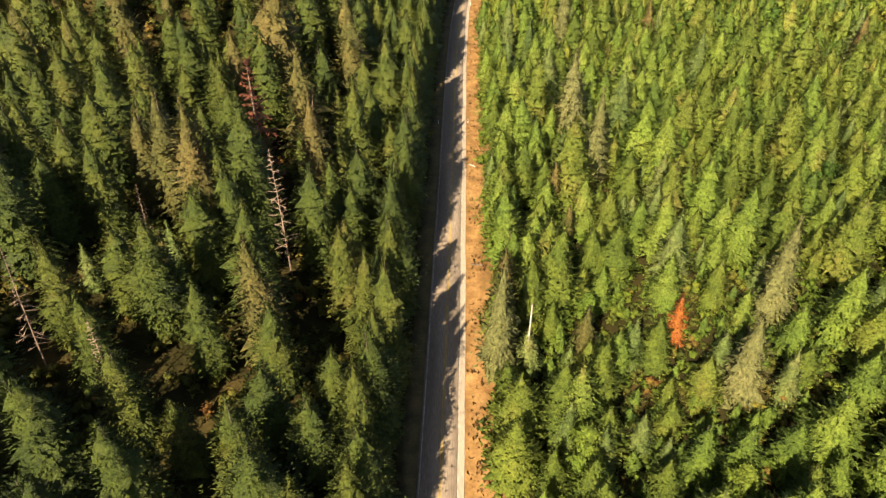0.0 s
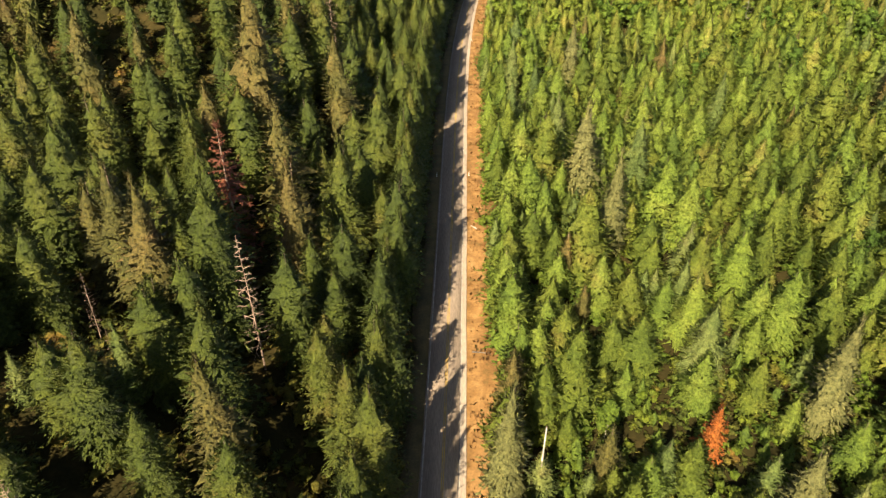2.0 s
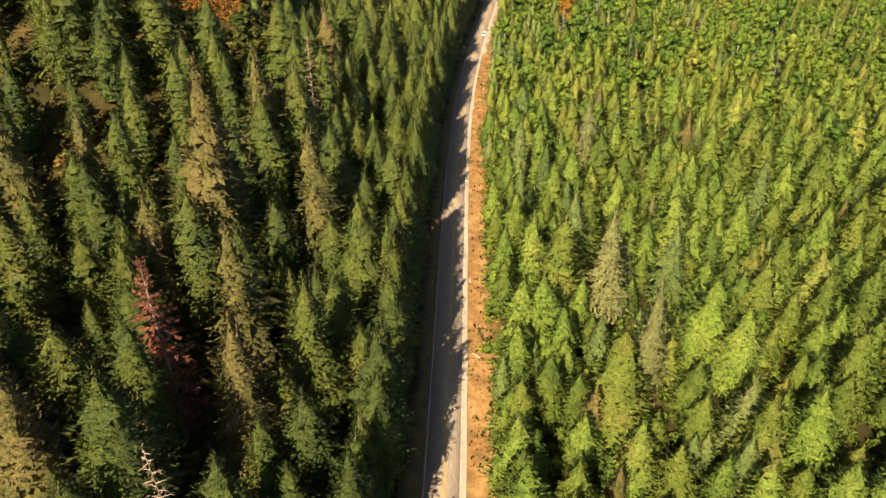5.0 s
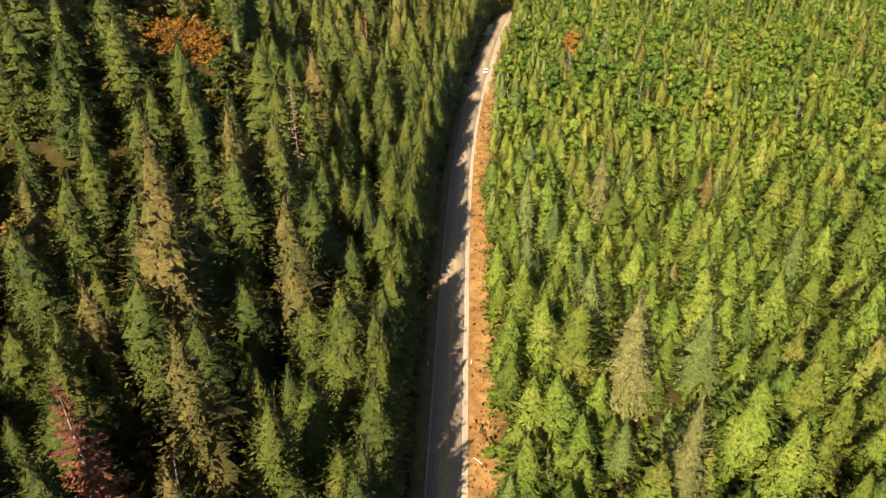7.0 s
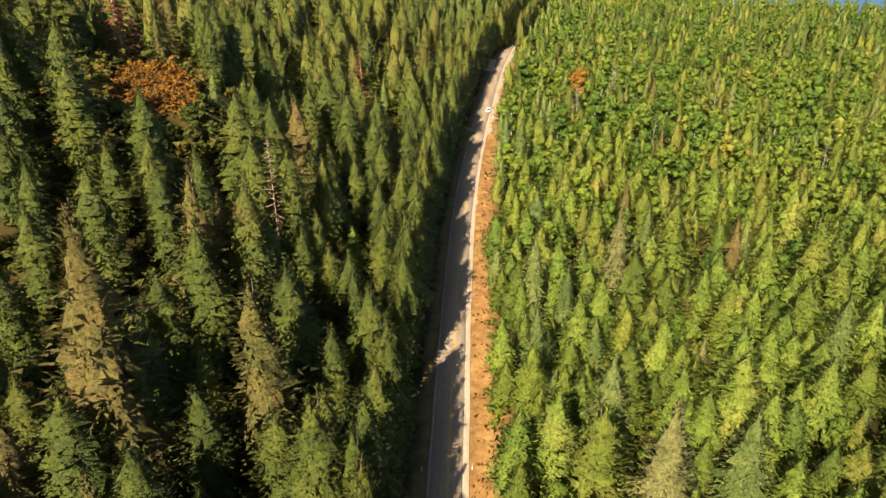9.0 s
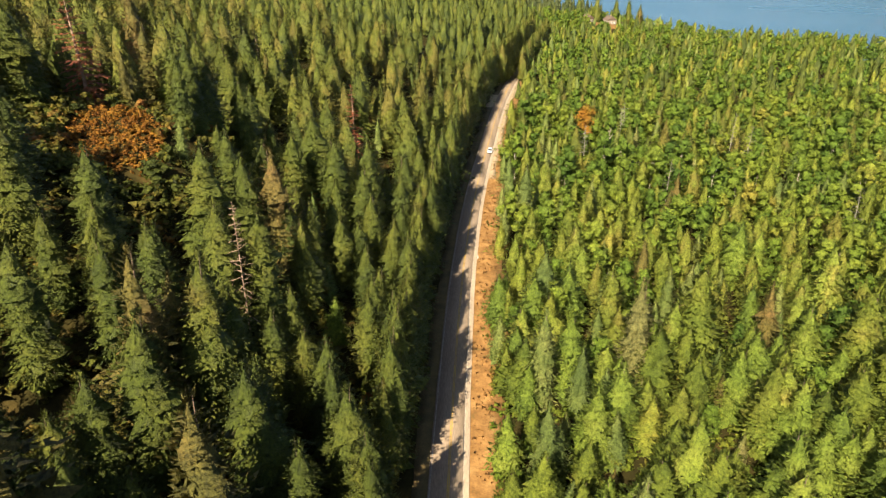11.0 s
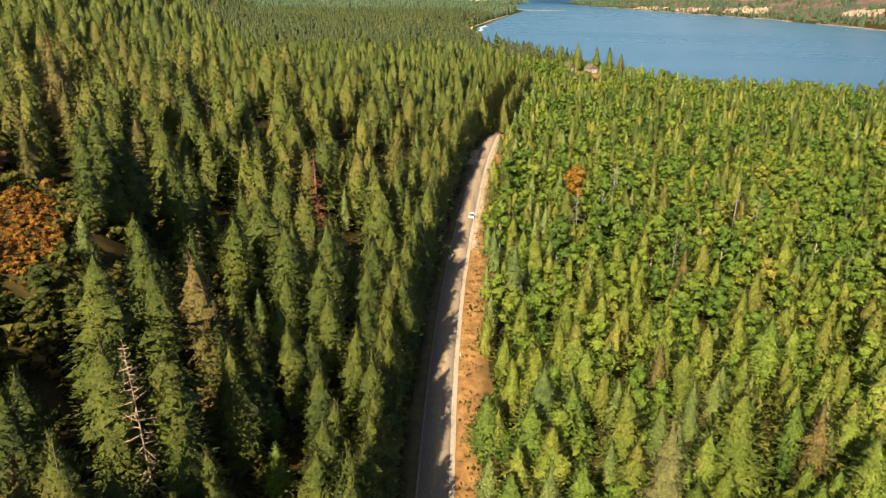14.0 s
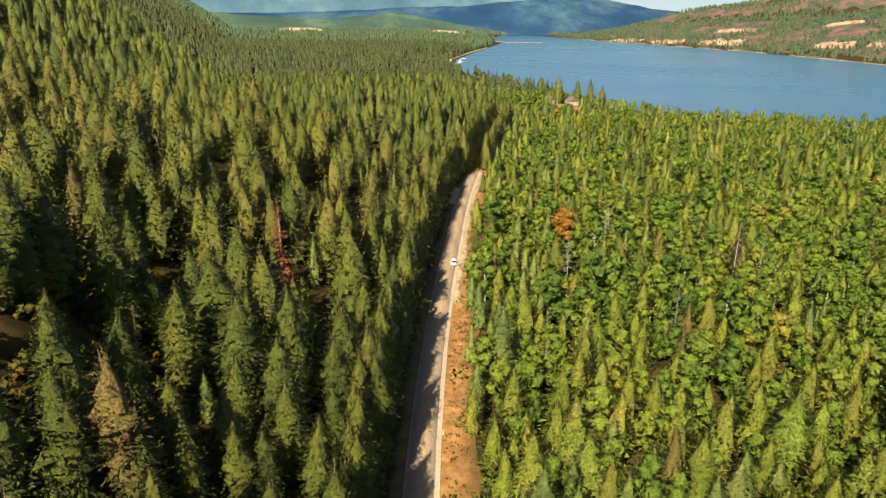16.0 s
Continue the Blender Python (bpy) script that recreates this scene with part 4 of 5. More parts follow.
put(FIR, [(-55.7, 197.8, 44.0), (-47.6, 204.7, 41.0), (-27.6, 237.3, 36.0), (-36.2, 219.3, 37.0), (-19.5, 248.1, 28.3), (-23.4, 192.8, 29.4), (-15.2, 203.2, 25.2), (-14.5, 166.2, 24.9), (-29.3, 164.1, 26.2),
          (-42.1, 161.2, 29.4), (-51.2, 161.5, 31.6), (-61.9, 164.2, 35.7), (-43.8, 178.2, 31.5), (-24.0, 147.0, 22.8), (-32.6, 152.2, 26.9), (-20.4, 148.7, 22.0), (-10.3, 226.8, 24.3), (-9.1, 300.1, 23.9)])
put(FIR, [(-25.2, 243.5, 34.2), (-13.6, 240.6, 25.8), (-22.5, 254.7, 29.3), (-22.4, 214.1, 29.5), (-10.7, 219.6, 24.0), (-49.9, 207.3, 42.0), (-29.8, 253.1, 31.8),
          (-24.5, 196.6, 27.0), (-19.2, 206.5, 26.9), (-43.8, 214.6, 40.8), (-30.7, 206.0, 33.1), (-13.5, 339.2, 25.2), (-7.0, 371.1, 23.9)])
put(FIR, [(-23.0, 264.1, 30.2), (-13.9, 259.3, 28.0), (-6.4, 310.9, 24.4), (-16.2, 249.5, 26.9), (-27.7, 246.6, 33.0), (-8.6, 267.0, 23.3), (-2.8, 340.6, 24.2),
          (-37.2, 243.0, 38.6), (-8.9, 350.2, 26.1), (-46.0, 256.6, 44.0), (-14.3, 293.8, 22.5)])
put(BIRCH_SNAG, [(76.6, 401.0, 17.8), (74.0, 396.5, 16.6), (110.5, 373.0, 15.0), (73.9, 327.3, 13.2), (111.5, 359.3, 14.0), (121.8, 302.5, 12.5), (52.5, 359.7, 14.0)])
put(LEAF, [(147, 367.7, 15.0), (67, 385, 15.8), (60, 330, 15.5), (72, 340, 16.5), (85, 352, 16.0), (154.8, 380.3, 14.0)])
put(AUTUMN, [(60.0, 402.0, 15.6)], "", 1.25)
TAKEN += [(57.0, 396.0), (60.5, 395.0), (58.5, 391.0)]
TAKEN_XY = np.array(TAKEN)


def far_from_taken(x, y, d):
    return np.min((x[:, None] - TAKEN_XY[:, 0]) ** 2 + (y[:, None] - TAKEN_XY[:, 1]) ** 2, 1) > d * d


def clearing(x, y):
    """The rusty opening on the bank, from its top to its foot."""
    u, w = (x + 65.5) * 0.88 + (y - 251) * 0.47, -(x + 65.5) * 0.47 + (y - 251) * 0.88
    return (u / 9.5) ** 2 + (w / 17) ** 2 < 1


def opening(x, y):
    """Where no tall tree stands round the rusty opening."""
    return clearing(x, y) | (((x + 74) / 14) ** 2 + ((y - 246) / 17) ** 2 < 1) | (((x + 57) / 9) ** 2 + ((y - 236) / 13) ** 2 < 1)


def open_height(x, y):
    """Tree height that stays under the camera's sight line to the rusty opening."""
    ux, uy = 68 / 166, -151 / 166
    along, across = (x + 65) * ux + (y - 251) * uy, abs(-(x + 65) * uy + (y - 251) * ux)
    if along < 0 or along > 120 or across > 14 - 0.05 * along:
        return 99.0
    return 44 + 38 * along / 166 - spot(x, y)


def yard(x, y):
    """Treeless ground round the lakeside houses, stretched to open the camera's view."""
    return ((x - 151) / 19) ** 2 + ((y - 812) / 36) ** 2 < 1


def left_bank(x, y):
    off = x - road_x(y)
    return (off < -10.2 - 1.3 * np.sin(y / 5.0) + 4 * smooth(540, 560, y) + 6 * smooth(712, 730, y)) & ~opening(x, y) & ~yard(x, y) & (lake_distance(x, y) > 6)


def right_flat(x, y):
    off = x - road_x(y)
    edge = 7.0 - 2.2 * smooth(540, 560, y) + 1.8 * np.exp(-((y - 108) / 14) ** 2) + 0.5 * np.sin(y / 4.0)
    return (off > edge - 5 * smooth(712, 730, y)) & (lake_distance(x, y) > 4) & ~yard(x, y)


rng = np.random.RandomState(5)
REST = {FIR: [], LARCH: [], LEAF: []}
# the near slope of firs
for py in np.arange(42, 360, 4.6):
    px = float(road_x(py)) - rng.uniform(8.6, 11.0)
    if min((px - q[0]) ** 2 + (py - q[1]) ** 2 for q in TAKEN) < 11:
        continue
    FIR.plant(px, py + rng.uniform(-1.2, 1.2), rng.uniform(22, 28), rng.uniform(0, 6.28), rng.uniform(0.75, 0.95), "tall fir at the edge of the road")
    TAKEN.append((px, py))
TAKEN_XY = np.array(TAKEN)
x, y = scatter(-125, 20, 44, 360, 9.2, 21, lambda x, y: left_bank(x, y) & far_from_taken(x, y, 5.2) & (np.abs(x) < 62 + (y - 40) * 0.58) & (waves(x, y, 7.0) > -0.8))
for px, py in zip(x, y):
    q, turn, room = rng.rand(), rng.uniform(0, 6.28), open_height(px, py)
    if room < 19:
        if room > 6:
            SPRUCE.plant(px, py, room * 0.9, turn, 1.1, "young spruce among the tall firs")
    elif q < 0.80 and (py > 290 or px < -88):
        REST[FIR].append((px, py, rng.uniform(0.75, 1.15), turn, rng.uniform(0.95, 1.3)))
    elif q < 0.80:
        FIR.plant(px, py, rng.uniform(17, 26) * (1 + 0.1 * smooth(230, 330, py)), turn, rng.uniform(0.95, 1.3))
    elif q < 0.85:
        BROWN.plant(px, py, rng.uniform(14, 24), turn)
    elif q < 0.88:
        SNAG.plant(px, py, rng.uniform(12, 20), turn)
    elif q < 0.95:
        SPRUCE.plant(px, py, rng.uniform(9, 16), turn, 1.0, "young spruce among the tall firs")
    else:
        YOUNG_FIR.plant(px, py, rng.uniform(8, 13), turn, 1.0, "young fir growing below the tall firs")
# the near young stand
x, y = scatter(6, 150, 44, 360, 6.2, 22, lambda x, y: right_flat(x - 1.8, y) & far_from_taken(x, y, 2.4) & (np.abs(x) < 62 + (y - 40) * 0.58))
for px, py in zip(x, y):
    q, turn = rng.rand(), rng.uniform(0, 6.28)
    scrub = math.exp(-((px - 48) / 22) ** 2 - ((py - 78) / 24) ** 2)
    if rng.rand() < 0.8 * scrub:
        continue
    leafy = 0.5 * float(smooth(215, 300, py))
    stand = 0.5 + 0.5 * math.sin(px / 17 + math.sin(py / 23) * 2)
    size = rng.uniform(0.72, 1.2) * (1 - 0.3 * scrub)
    if rng.rand() < leafy:
        REST[LEAF].append((px, py, 0.95 * size, turn, rng.uniform(0.9, 1.25)))
    elif q < 0.44 - 0.15 * smooth(260, 360, py) and py > 245:
        REST[LARCH].append((px, py, 0.97 * size, turn, rng.uniform(0.9, 1.2)))
    elif q < 0.44 - 0.15 * smooth(260, 360, py):
        LARCH.plant(px, py, 14.5 * size, turn, rng.uniform(0.9, 1.2))
    elif q < 0.46 + 0.22 * stand:
        SPRUCE.plant(px, py, 14.5 * size, turn, rng.uniform(0.95, 1.25))
    elif q < 0.90 - 0.2 * smooth(260, 360, py) and py > 280:
        REST[LARCH].append((px, py, 0.97 * size, turn, rng.uniform(0.9, 1.2)))
    elif q < 0.90 - 0.2 * smooth(260, 360, py):
        YOUNG_FIR.plant(px, py, 14.5 * size, turn, rng.uniform(0.9, 1.2))
    elif q < 0.97:
        LEAF.plant(px, py, 11.5 * size, turn, rng.uniform(0.8, 1.1))
    else:
        BROWN.plant(px, py, 11 * size, turn)


# ---- woodland beyond ----
def stand_rows(x, y, low, high, seed, girth=(0.95, 1.3)):
    r = np.random.RandomState(seed)
    n = len(x)
    return np.stack([x, y, r.uniform(low, high, n), r.uniform(0, 6.28, n), r.uniform(*girth, n)], 1)


def split(x, y, shares, seed):
    q = np.random.RandomState(seed).rand(len(x))
    cut = np.cumsum(shares)
    return [(x[(q >= lo) & (q < hi)], y[(q >= lo) & (q < hi)]) for lo, hi in zip([0, *cut[:-1]], cut)]


def seen(x, y, side=40):
    return np.abs(x) < side + np.maximum(y, 0) * 0.70


def grown_over(x, y):
    """Where single trees already stand."""
    return (y > 43) & (y < 359) & (x > -125) & (x < 151) & (np.abs(x) < 62 + (y - 40) * 0.58)


L1 = scatter(-190, 60, 60, 480, 12.0, 31, lambda x, y: left_bank(x, y) & ~grown_over(x, y) & seen(x, y) & far_from_taken(x, y, 2.5))
R1 = scatter(6, 250, 60, 480, 6.6, 32, lambda x, y: right_flat(x - 1.5, y) & ~grown_over(x, y) & seen(x, y) & far_from_taken(x, y, 3.2))
ey = np.concatenate([np.arange(362, 536, 7.2), np.arange(536, 724, 3.4)])
ex = road_x(ey) - np.where(ey < 536, 10.2, 6.4) + 0.9 * np.sin(ey * 1.9)
ry = np.arange(548, 724, 4.2)
rx = road_x(ry) + 5.6 + 0.8 * np.sin(ry * 2.3)
edge_rows = np.concatenate([stand_rows(ex, ey, 0.85, 1.15, 9, (0.85, 1.0)), stand_rows(rx, ry, 0.7, 1.0, 10, (0.8, 0.95))])
fir, spr = split(*L1, (0.9, 0.1), 1)
lar, spr2, fir2, leaf = split(*R1, (0.15, 0.10, 0.15, 0.60), 2)
woods("fir_woods", FIR.light, np.concatenate([stand_rows(*fir, 0.62, 1.15, 1, (0.9, 1.2)), stand_rows(*fir2, 0.45, 0.75, 2), edge_rows, REST[FIR]]), M_FIR, "olive-green firs covering the slope", "fir woods")
woods("larch_woods", LARCH.light, np.concatenate([stand_rows(*lar, 0.7, 1.1, 3), REST[LARCH]]), M_LARCH, "yellow-green larches in a dense stand", "larch woods")
woods("spruce_woods", SPRUCE.light, np.concatenate([stand_rows(*spr, 0.6, 1.1, 4), stand_rows(*spr2, 0.6, 0.95, 5)]), M_SPRUCE, "grey-green spruces among the larches", "spruce woods")
woods("birch_woods", LEAF.light, np.concatenate([stand_rows(*leaf, 0.6, 1.15, 6, (1.0, 1.4)), REST[LEAF]]), M_LEAF, "bright green leafy trees in a thicket", "birch woods")

B0 = scatter(-120, 130, -70, 60, 6.5, 43, lambda x, y: (left_bank(x, y) | right_flat(x, y)) & ~grown_over(x, y))
for y0, y1, s0 in ((480, 660, 41), (660, 900, 45)):
    L2 = scatter(-520, 160, y0, y1, 13.0, s0, lambda x, y: left_bank(x, y) & seen(x - 5, y - 150, 30))
    R2 = scatter(30, 560, y0, y1, 7.6, s0 + 1, lambda x, y: right_flat(x, y) & seen(x, y - 150, 30))
    fir, spr = split(*L2, (0.88, 0.12), s0)
    lar, spr2, fir2, leaf = split(*R2, (0.12, 0.10, 0.22, 0.56), s0 + 1)
    woods("far_fir_woods", FIR.far, np.concatenate([stand_rows(*fir, 0.6, 1.15, 11, (0.95, 1.25)), stand_rows(*fir2, 0.4, 0.75, 12)]), M_FIR, "far olive-green firs covering the valley", "fir woods")
    woods("far_larch_woods", LARCH.far, stand_rows(*lar, 0.6, 1.0, 13, (1.1, 1.5)), M_LARCH, "far yellow-green larches towards the lake", "larch woods")
    woods("far_spruce_woods", SPRUCE.far, np.concatenate([stand_rows(*spr, 0.6, 1.1, 14), stand_rows(*spr2, 0.6, 1.0, 15)]), M_SPRUCE, "far grey-green spruces towards the lake", "spruce woods")
    woods("far_birch_woods", LEAF.far, stand_rows(*leaf, 0.55, 1.1, 16, (0.95, 1.35)), M_LEAF, "far leafy trees towards the lake", "birch woods")

SPIRES = [spire(181 + i, 20, 2.6, 3, 6, (0.5, 0.8)) for i in range(5)]
woods("woods_behind", SPIRES, stand_rows(*B0, 0.7, 1.1, 17), M_FIR, "dark green woods where the road comes from", "woods")
L3 = scatter(-1250, 330, 900, 2000, 11.5, 51, lambda x, y: (lake_distance(x, y) > 9) & (np.abs(x - road_x(y)) > 8) & seen(x, y - 150, 30) & (x < 260))
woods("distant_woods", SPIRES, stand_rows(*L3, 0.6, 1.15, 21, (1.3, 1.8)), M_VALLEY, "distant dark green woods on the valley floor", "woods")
L4 = scatter(-1700, 420, 2000, 3250, 20.0, 52, lambda x, y: (lake_distance(x, y) > 12) & seen(x, y - 150, 30))
woods("distant_woods", SPIRES, stand_rows(*L4, 0.7, 1.2, 22, (2.0, 2.8)), M_HAZEWOOD, "distant woods at the head of the lake, haze in their green", "woods")
E1 = scatter(560, 2500, 900, 3300, 14.5, 53, lambda x, y: (lake_distance(x, y) > 12) & (x > 600) & seen(x, y - 120, 60) & (waves(x, y, 60.0) + 0.6 * waves(x, y, 23.0) > -0.2 - 0.6 * (land(x, y) < 16)))
woods("hillside_woods", SPIRES, stand_rows(*E1, 0.4, 0.85, 23, (2.0, 3.0)), M_HAZEWOOD, "open woods on the hill across the lake, haze in their green", "woods")


# ---- undergrowth ----
BUSHES = [broadleaf(201 + i, 3.0, 1.7, 3, 12, 0.6, 0.1)[0] for i in range(5)]
U1 = scatter(5, 128, 44, 250, 3.4, 61, lambda x, y: right_flat(x - 0.6, y) & (np.abs(x) < 62 + (y - 40) * 0.58))
woods("undergrowth", BUSHES, stand_rows(*U1, 0.4, 1.25, 31, (0.9, 1.4)), M_LOW, "bright green bushes and saplings below the young trees", "undergrowth")
U2 = scatter(-90, 0, 44, 300, 4.0, 62, lambda x, y: (x - road_x(y) < -6.6) & ~clearing(x, y) & (np.abs(x) < 62 + (y - 40) * 0.58))
woods("undergrowth", BUSHES, stand_rows(*U2, 0.4, 1.5, 32, (0.9, 1.5)), M_SHRUB, "dark green and brown bushes on the shaded slope", "undergrowth")
U5 = scatter(-100, -40, 205, 285, 2.6, 65, lambda x, y: opening(x, y) & ~clearing(x, y))
woods("undergrowth", BUSHES, stand_rows(*U5, 0.6, 1.6, 38, (1.0, 1.6)), M_SHRUB, "olive and brown bushes round the rusty clearing", "undergrowth")
U3 = scatter(-92, -40, 228, 276, 1.5, 63, lambda x, y: clearing(x, y))
woods("rusty_undergrowth", BUSHES, stand_rows(*U3, 0.25, 0.6, 33, (1.0, 1.7)), M_RUST, "orange and rust-red bushes in a clearing on the slope", "undergrowth")
U4 = scatter(8, 86, 44, 116, 2.6, 64, lambda x, y: right_flat(x - 1, y) & (((x - 48) / 34) ** 2 + ((y - 76) / 36) ** 2 < 1))
scrub_a, scrub_b = split(*U4, (0.6, 0.4), 7)
woods("scrub", BUSHES, stand_rows(*scrub_a, 0.3, 0.9, 36, (1.0, 1.6)), M_SHRUB, "olive and brown scrub in an opening of the young stand", "undergrowth")
woods("saplings", LARCH.far, stand_rows(*scrub_b, 0.16, 0.4, 37, (1.1, 1.6)), M_YOUNG, "small green fir saplings in an opening of the young stand", "saplings")

# ---- dry grass on the verge ----
def clump(seed, blades, h):
    r = np.random.RandomState(seed)
    az = r.uniform(0, 6.28, blades)
    way = unit(np.stack([np.cos(az) * 0.5, np.sin(az) * 0.5, np.ones(blades)], 1))
    side = np.stack([-np.sin(az), np.cos(az), 0 * az], 1)
    return tufts(np.stack([np.cos(az) * 0.1, np.sin(az) * 0.1, 0 * az], 1), way, side, h * r.uniform(0.6, 1.2, blades), 0.22, 0.0)


CLUMPS = [clump(221 + i, 5, 0.55) for i in range(4)]
G1 = scatter(-5, 36, 45, 420, 0.95, 71, lambda x, y: (x - road_x(y) > 4.0) & (x - road_x(y) < 8.4) & (waves(x, y, 2.2) > -0.25))
woods("dry_grass", CLUMPS, stand_rows(*G1, 0.6, 1.6, 34), M_GRASS, "tufts of orange-brown dry grass on the verge", "grass")
G2 = scatter(-5, 36, 45, 420, 1.5, 72, lambda x, y: (x - road_x(y) > 5.4) & (x - road_x(y) < 9.0) & (waves(x, y, 3.1) > 0.5))
woods("verge_weeds", CLUMPS, stand_rows(*G2, 0.8, 2.2, 35, (1.2, 2.0)), M_LOW, "green weeds along the edge of the verge", "weeds")


# ---- things by the road ----
def rounded(bm, size, at, bevel=0.03):
    made = bmesh.ops.create_cube(bm, size=1.0)["verts"]
    bmesh.ops.scale(bm, vec=size, verts=made)
    bmesh.ops.translate(bm, vec=at, verts=made)
    edges = list({e for v in made for e in v.link_edges})
    bmesh.ops.bevel(bm, geom=edges, offset=bevel, segments=2, affect="EDGES")


def block(size, at, bevel=0.03):
    bm = bmesh.new()
    rounded(bm, size, at, bevel)
    return bm


def tube(r0, r1, depth, at, axis="Z", sides=14):
    bm = bmesh.new()
    turn = Matrix.Rotation(radians(90), 4, "X" if axis == "Y" else "Y") if axis != "Z" else Matrix()
    bmesh.ops.create_cone(bm, cap_ends=True, segments=sides, radius1=r0, radius2=r1, depth=depth, matrix=Matrix.Translation(at) @ turn)
    return bm


def plain(name, colour, rough=0.5, metal=0.0):
    m, n, l, b = blank(name)
    p = n.new("ShaderNodeNewGeometry").outputs["Position"]
    t = noise_tex(n, l, 3.0, 4, p)
    r = ramp(n, [(0.3, tuple(c * 0.85 for c in colour)), (0.7, colour)])
    l.new(t.outputs[0], r.inputs[0])
    l.new(r.outputs[0], b.inputs["Base Color"])
    b.inputs["Roughness"].default_value, b.inputs["Metallic"].default_value = rough, metal
    return m


M_WHITE = plain("white_paint", (0.80, 0.80, 0.78), 0.3)
M_DARKGLASS = plain("dark_car_glass", (0.02, 0.025, 0.03), 0.08)
M_RUBBER = plain("black_rubber", (0.02, 0.02, 0.02), 0.8)
M_STEEL = plain("steel", (0.45, 0.45, 0.46), 0.35, 1.0)
M_REDLAMP = plain("red_lamp_glass", (0.35, 0.02, 0.02), 0.2)
M_CLEARLAMP = plain("clear_lamp_glass", (0.7, 0.7, 0.68), 0.15)
M_ROOF = plain("brown_roof_shingles", (0.11, 0.075, 0.055), 0.9)
M_CREAM = plain("cream_wall_paint", (0.30, 0.26, 0.21), 0.8)


def car(x, y, heading):
    e = tagged(new("car"), "white estate car driving on the sunlit road", "car")
    bm = bmesh.new()
    side = [(-2.25, 0.35), (-2.28, 0.75), (-2.2, 0.98), (-1.1, 1.02), (0.95, 1.0), (2.05, 0.86), (2.27, 0.66), (2.28, 0.35)]
    rows = [[bm.verts.new((w * (1.0 if k not in (2, 5, 6) else 0.95), u, v)) for k, (u, v) in enumerate(side)] for w in (-0.9, 0.9)]
    for i in range(len(side)):
        j = (i + 1) % len(side)
        bm.faces.new((rows[0][i], rows[0][j], rows[1][j], rows[1][i]))
    bm.faces.new(rows[0][::-1])
    bm.faces.new(rows[1])
    bmesh.ops.recalc_face_normals(bm, faces=bm.faces[:])
    bmesh.ops.bevel(bm, geom=bm.edges[:], offset=0.05, segments=2, affect="EDGES")
    part("body", bm, M_WHITE, e)
    bm = bmesh.new()
    low = [bm.verts.new(p) for p in ((-0.8, -2.05, 1.0), (0.8, -2.05, 1.0), (0.8, 1.0, 1.0), (-0.8, 1.0, 1.0))]
    top = [bm.verts.new(p) for p in ((-0.66, -1.75, 1.46), (0.66, -1.75, 1.46), (0.66, 0.2, 1.48), (-0.66, 0.2, 1.48))]
    for i in range(4):
        j = (i + 1) % 4
        bm.faces.new((low[i], low[j], top[j], top[i]))
    bm.faces.new(top)
    part("windows", bm, M_DARKGLASS, e, "dark tinted car windows")
    part("roof", block((1.36, 2.0, 0.06), (0, -0.78, 1.5), 0.025), M_WHITE, e)
    for sx in (-1, 1):
        for wy in (-1.4, 1.4):
            wheel = part("wheel", tube(0.33, 0.33, 0.2, (sx * 0.84, wy, 0.33), "X", 18), M_RUBBER, e, "black tyre")
            part("rim", tube(0.2, 0.2, 0.03, (sx * 0.945, wy, 0.33), "X", 12), M_STEEL, wheel, "bright steel rim")
        part("headlight", block((0.34, 0.08, 0.14), (sx * 0.64, 2.24, 0.68), 0.02), M_CLEARLAMP, e)
        part("tail_light", block((0.26, 0.07, 0.2), (sx * 0.7, -2.25, 0.8), 0.02), M_REDLAMP, e)
        part("wing_mirror", block((0.2, 0.12, 0.14), (sx * 0.98, 0.62, 1.05), 0.03), M_WHITE, e)
    part("bumper", block((1.7, 0.12, 0.22), (0, 2.26, 0.45), 0.03), M_RUBBER, e)
    part("bumper", block((1.7, 0.12, 0.22), (0, -2.27, 0.45), 0.03), M_RUBBER, e)
    e.matrix_basis = pose(x, y, float(road_z(y)) + 0.06, 0, 0, heading)


car(float(road_x(388.0)) + 1.7, 388.0, -8.0 + 180)

for px, py in ((6.95, 177.2), (-1.25, 176.8), (11.3, 286.5)):
    e = tagged(new("marker_post"), "slim white roadside marker post with a reflector", "marker post", "roadside marker posts")
    part("post", block((0.12, 0.05, 1.2), (0, 0, 0.55), 0.015), M_WHITE, e)
    part("reflector", block((0.09, 0.02, 0.14), (0, -0.035, 1.0), 0.008), M_REDLAMP, e)
    e.matrix_basis = pose(px, py, spot(px, py) + 0.02, 0, 0, 3)


def log(x, y, length, r, turn, material, label):
    g = np.random.RandomState(int(x * 10))
    bits = [rod((0, 0, r), (length * 0.55, 0.1, r * 0.95), r, r * 0.8, 8), rod((length * 0.55, 0.1, r * 0.95), (length, -0.05, r * 0.8), r * 0.8, r * 0.45, 8)]
    bits += [rod((length * t, 0, r), (length * t + 0.4, g.uniform(-0.7, 0.7), r + g.uniform(0.1, 0.5)), r * 0.3, r * 0.1, 4) for t in (0.35, 0.6, 0.8)]
    ob = tagged(new("fallen_log", mesh_of("fallen_log", *join(bits), material)), label, "log")
    ob.matrix_basis = pose(x, y, spot(x, y) + 0.03, 0, 0, turn)


log(5.6, 111.6, 3.4, 0.16, -8, M_BARK, "dark fallen log lying across the dry verge")
log(6.7, 153.4, 2.6, 0.11, -48, M_PALE, "bleached fallen branch lying on the dry verge")

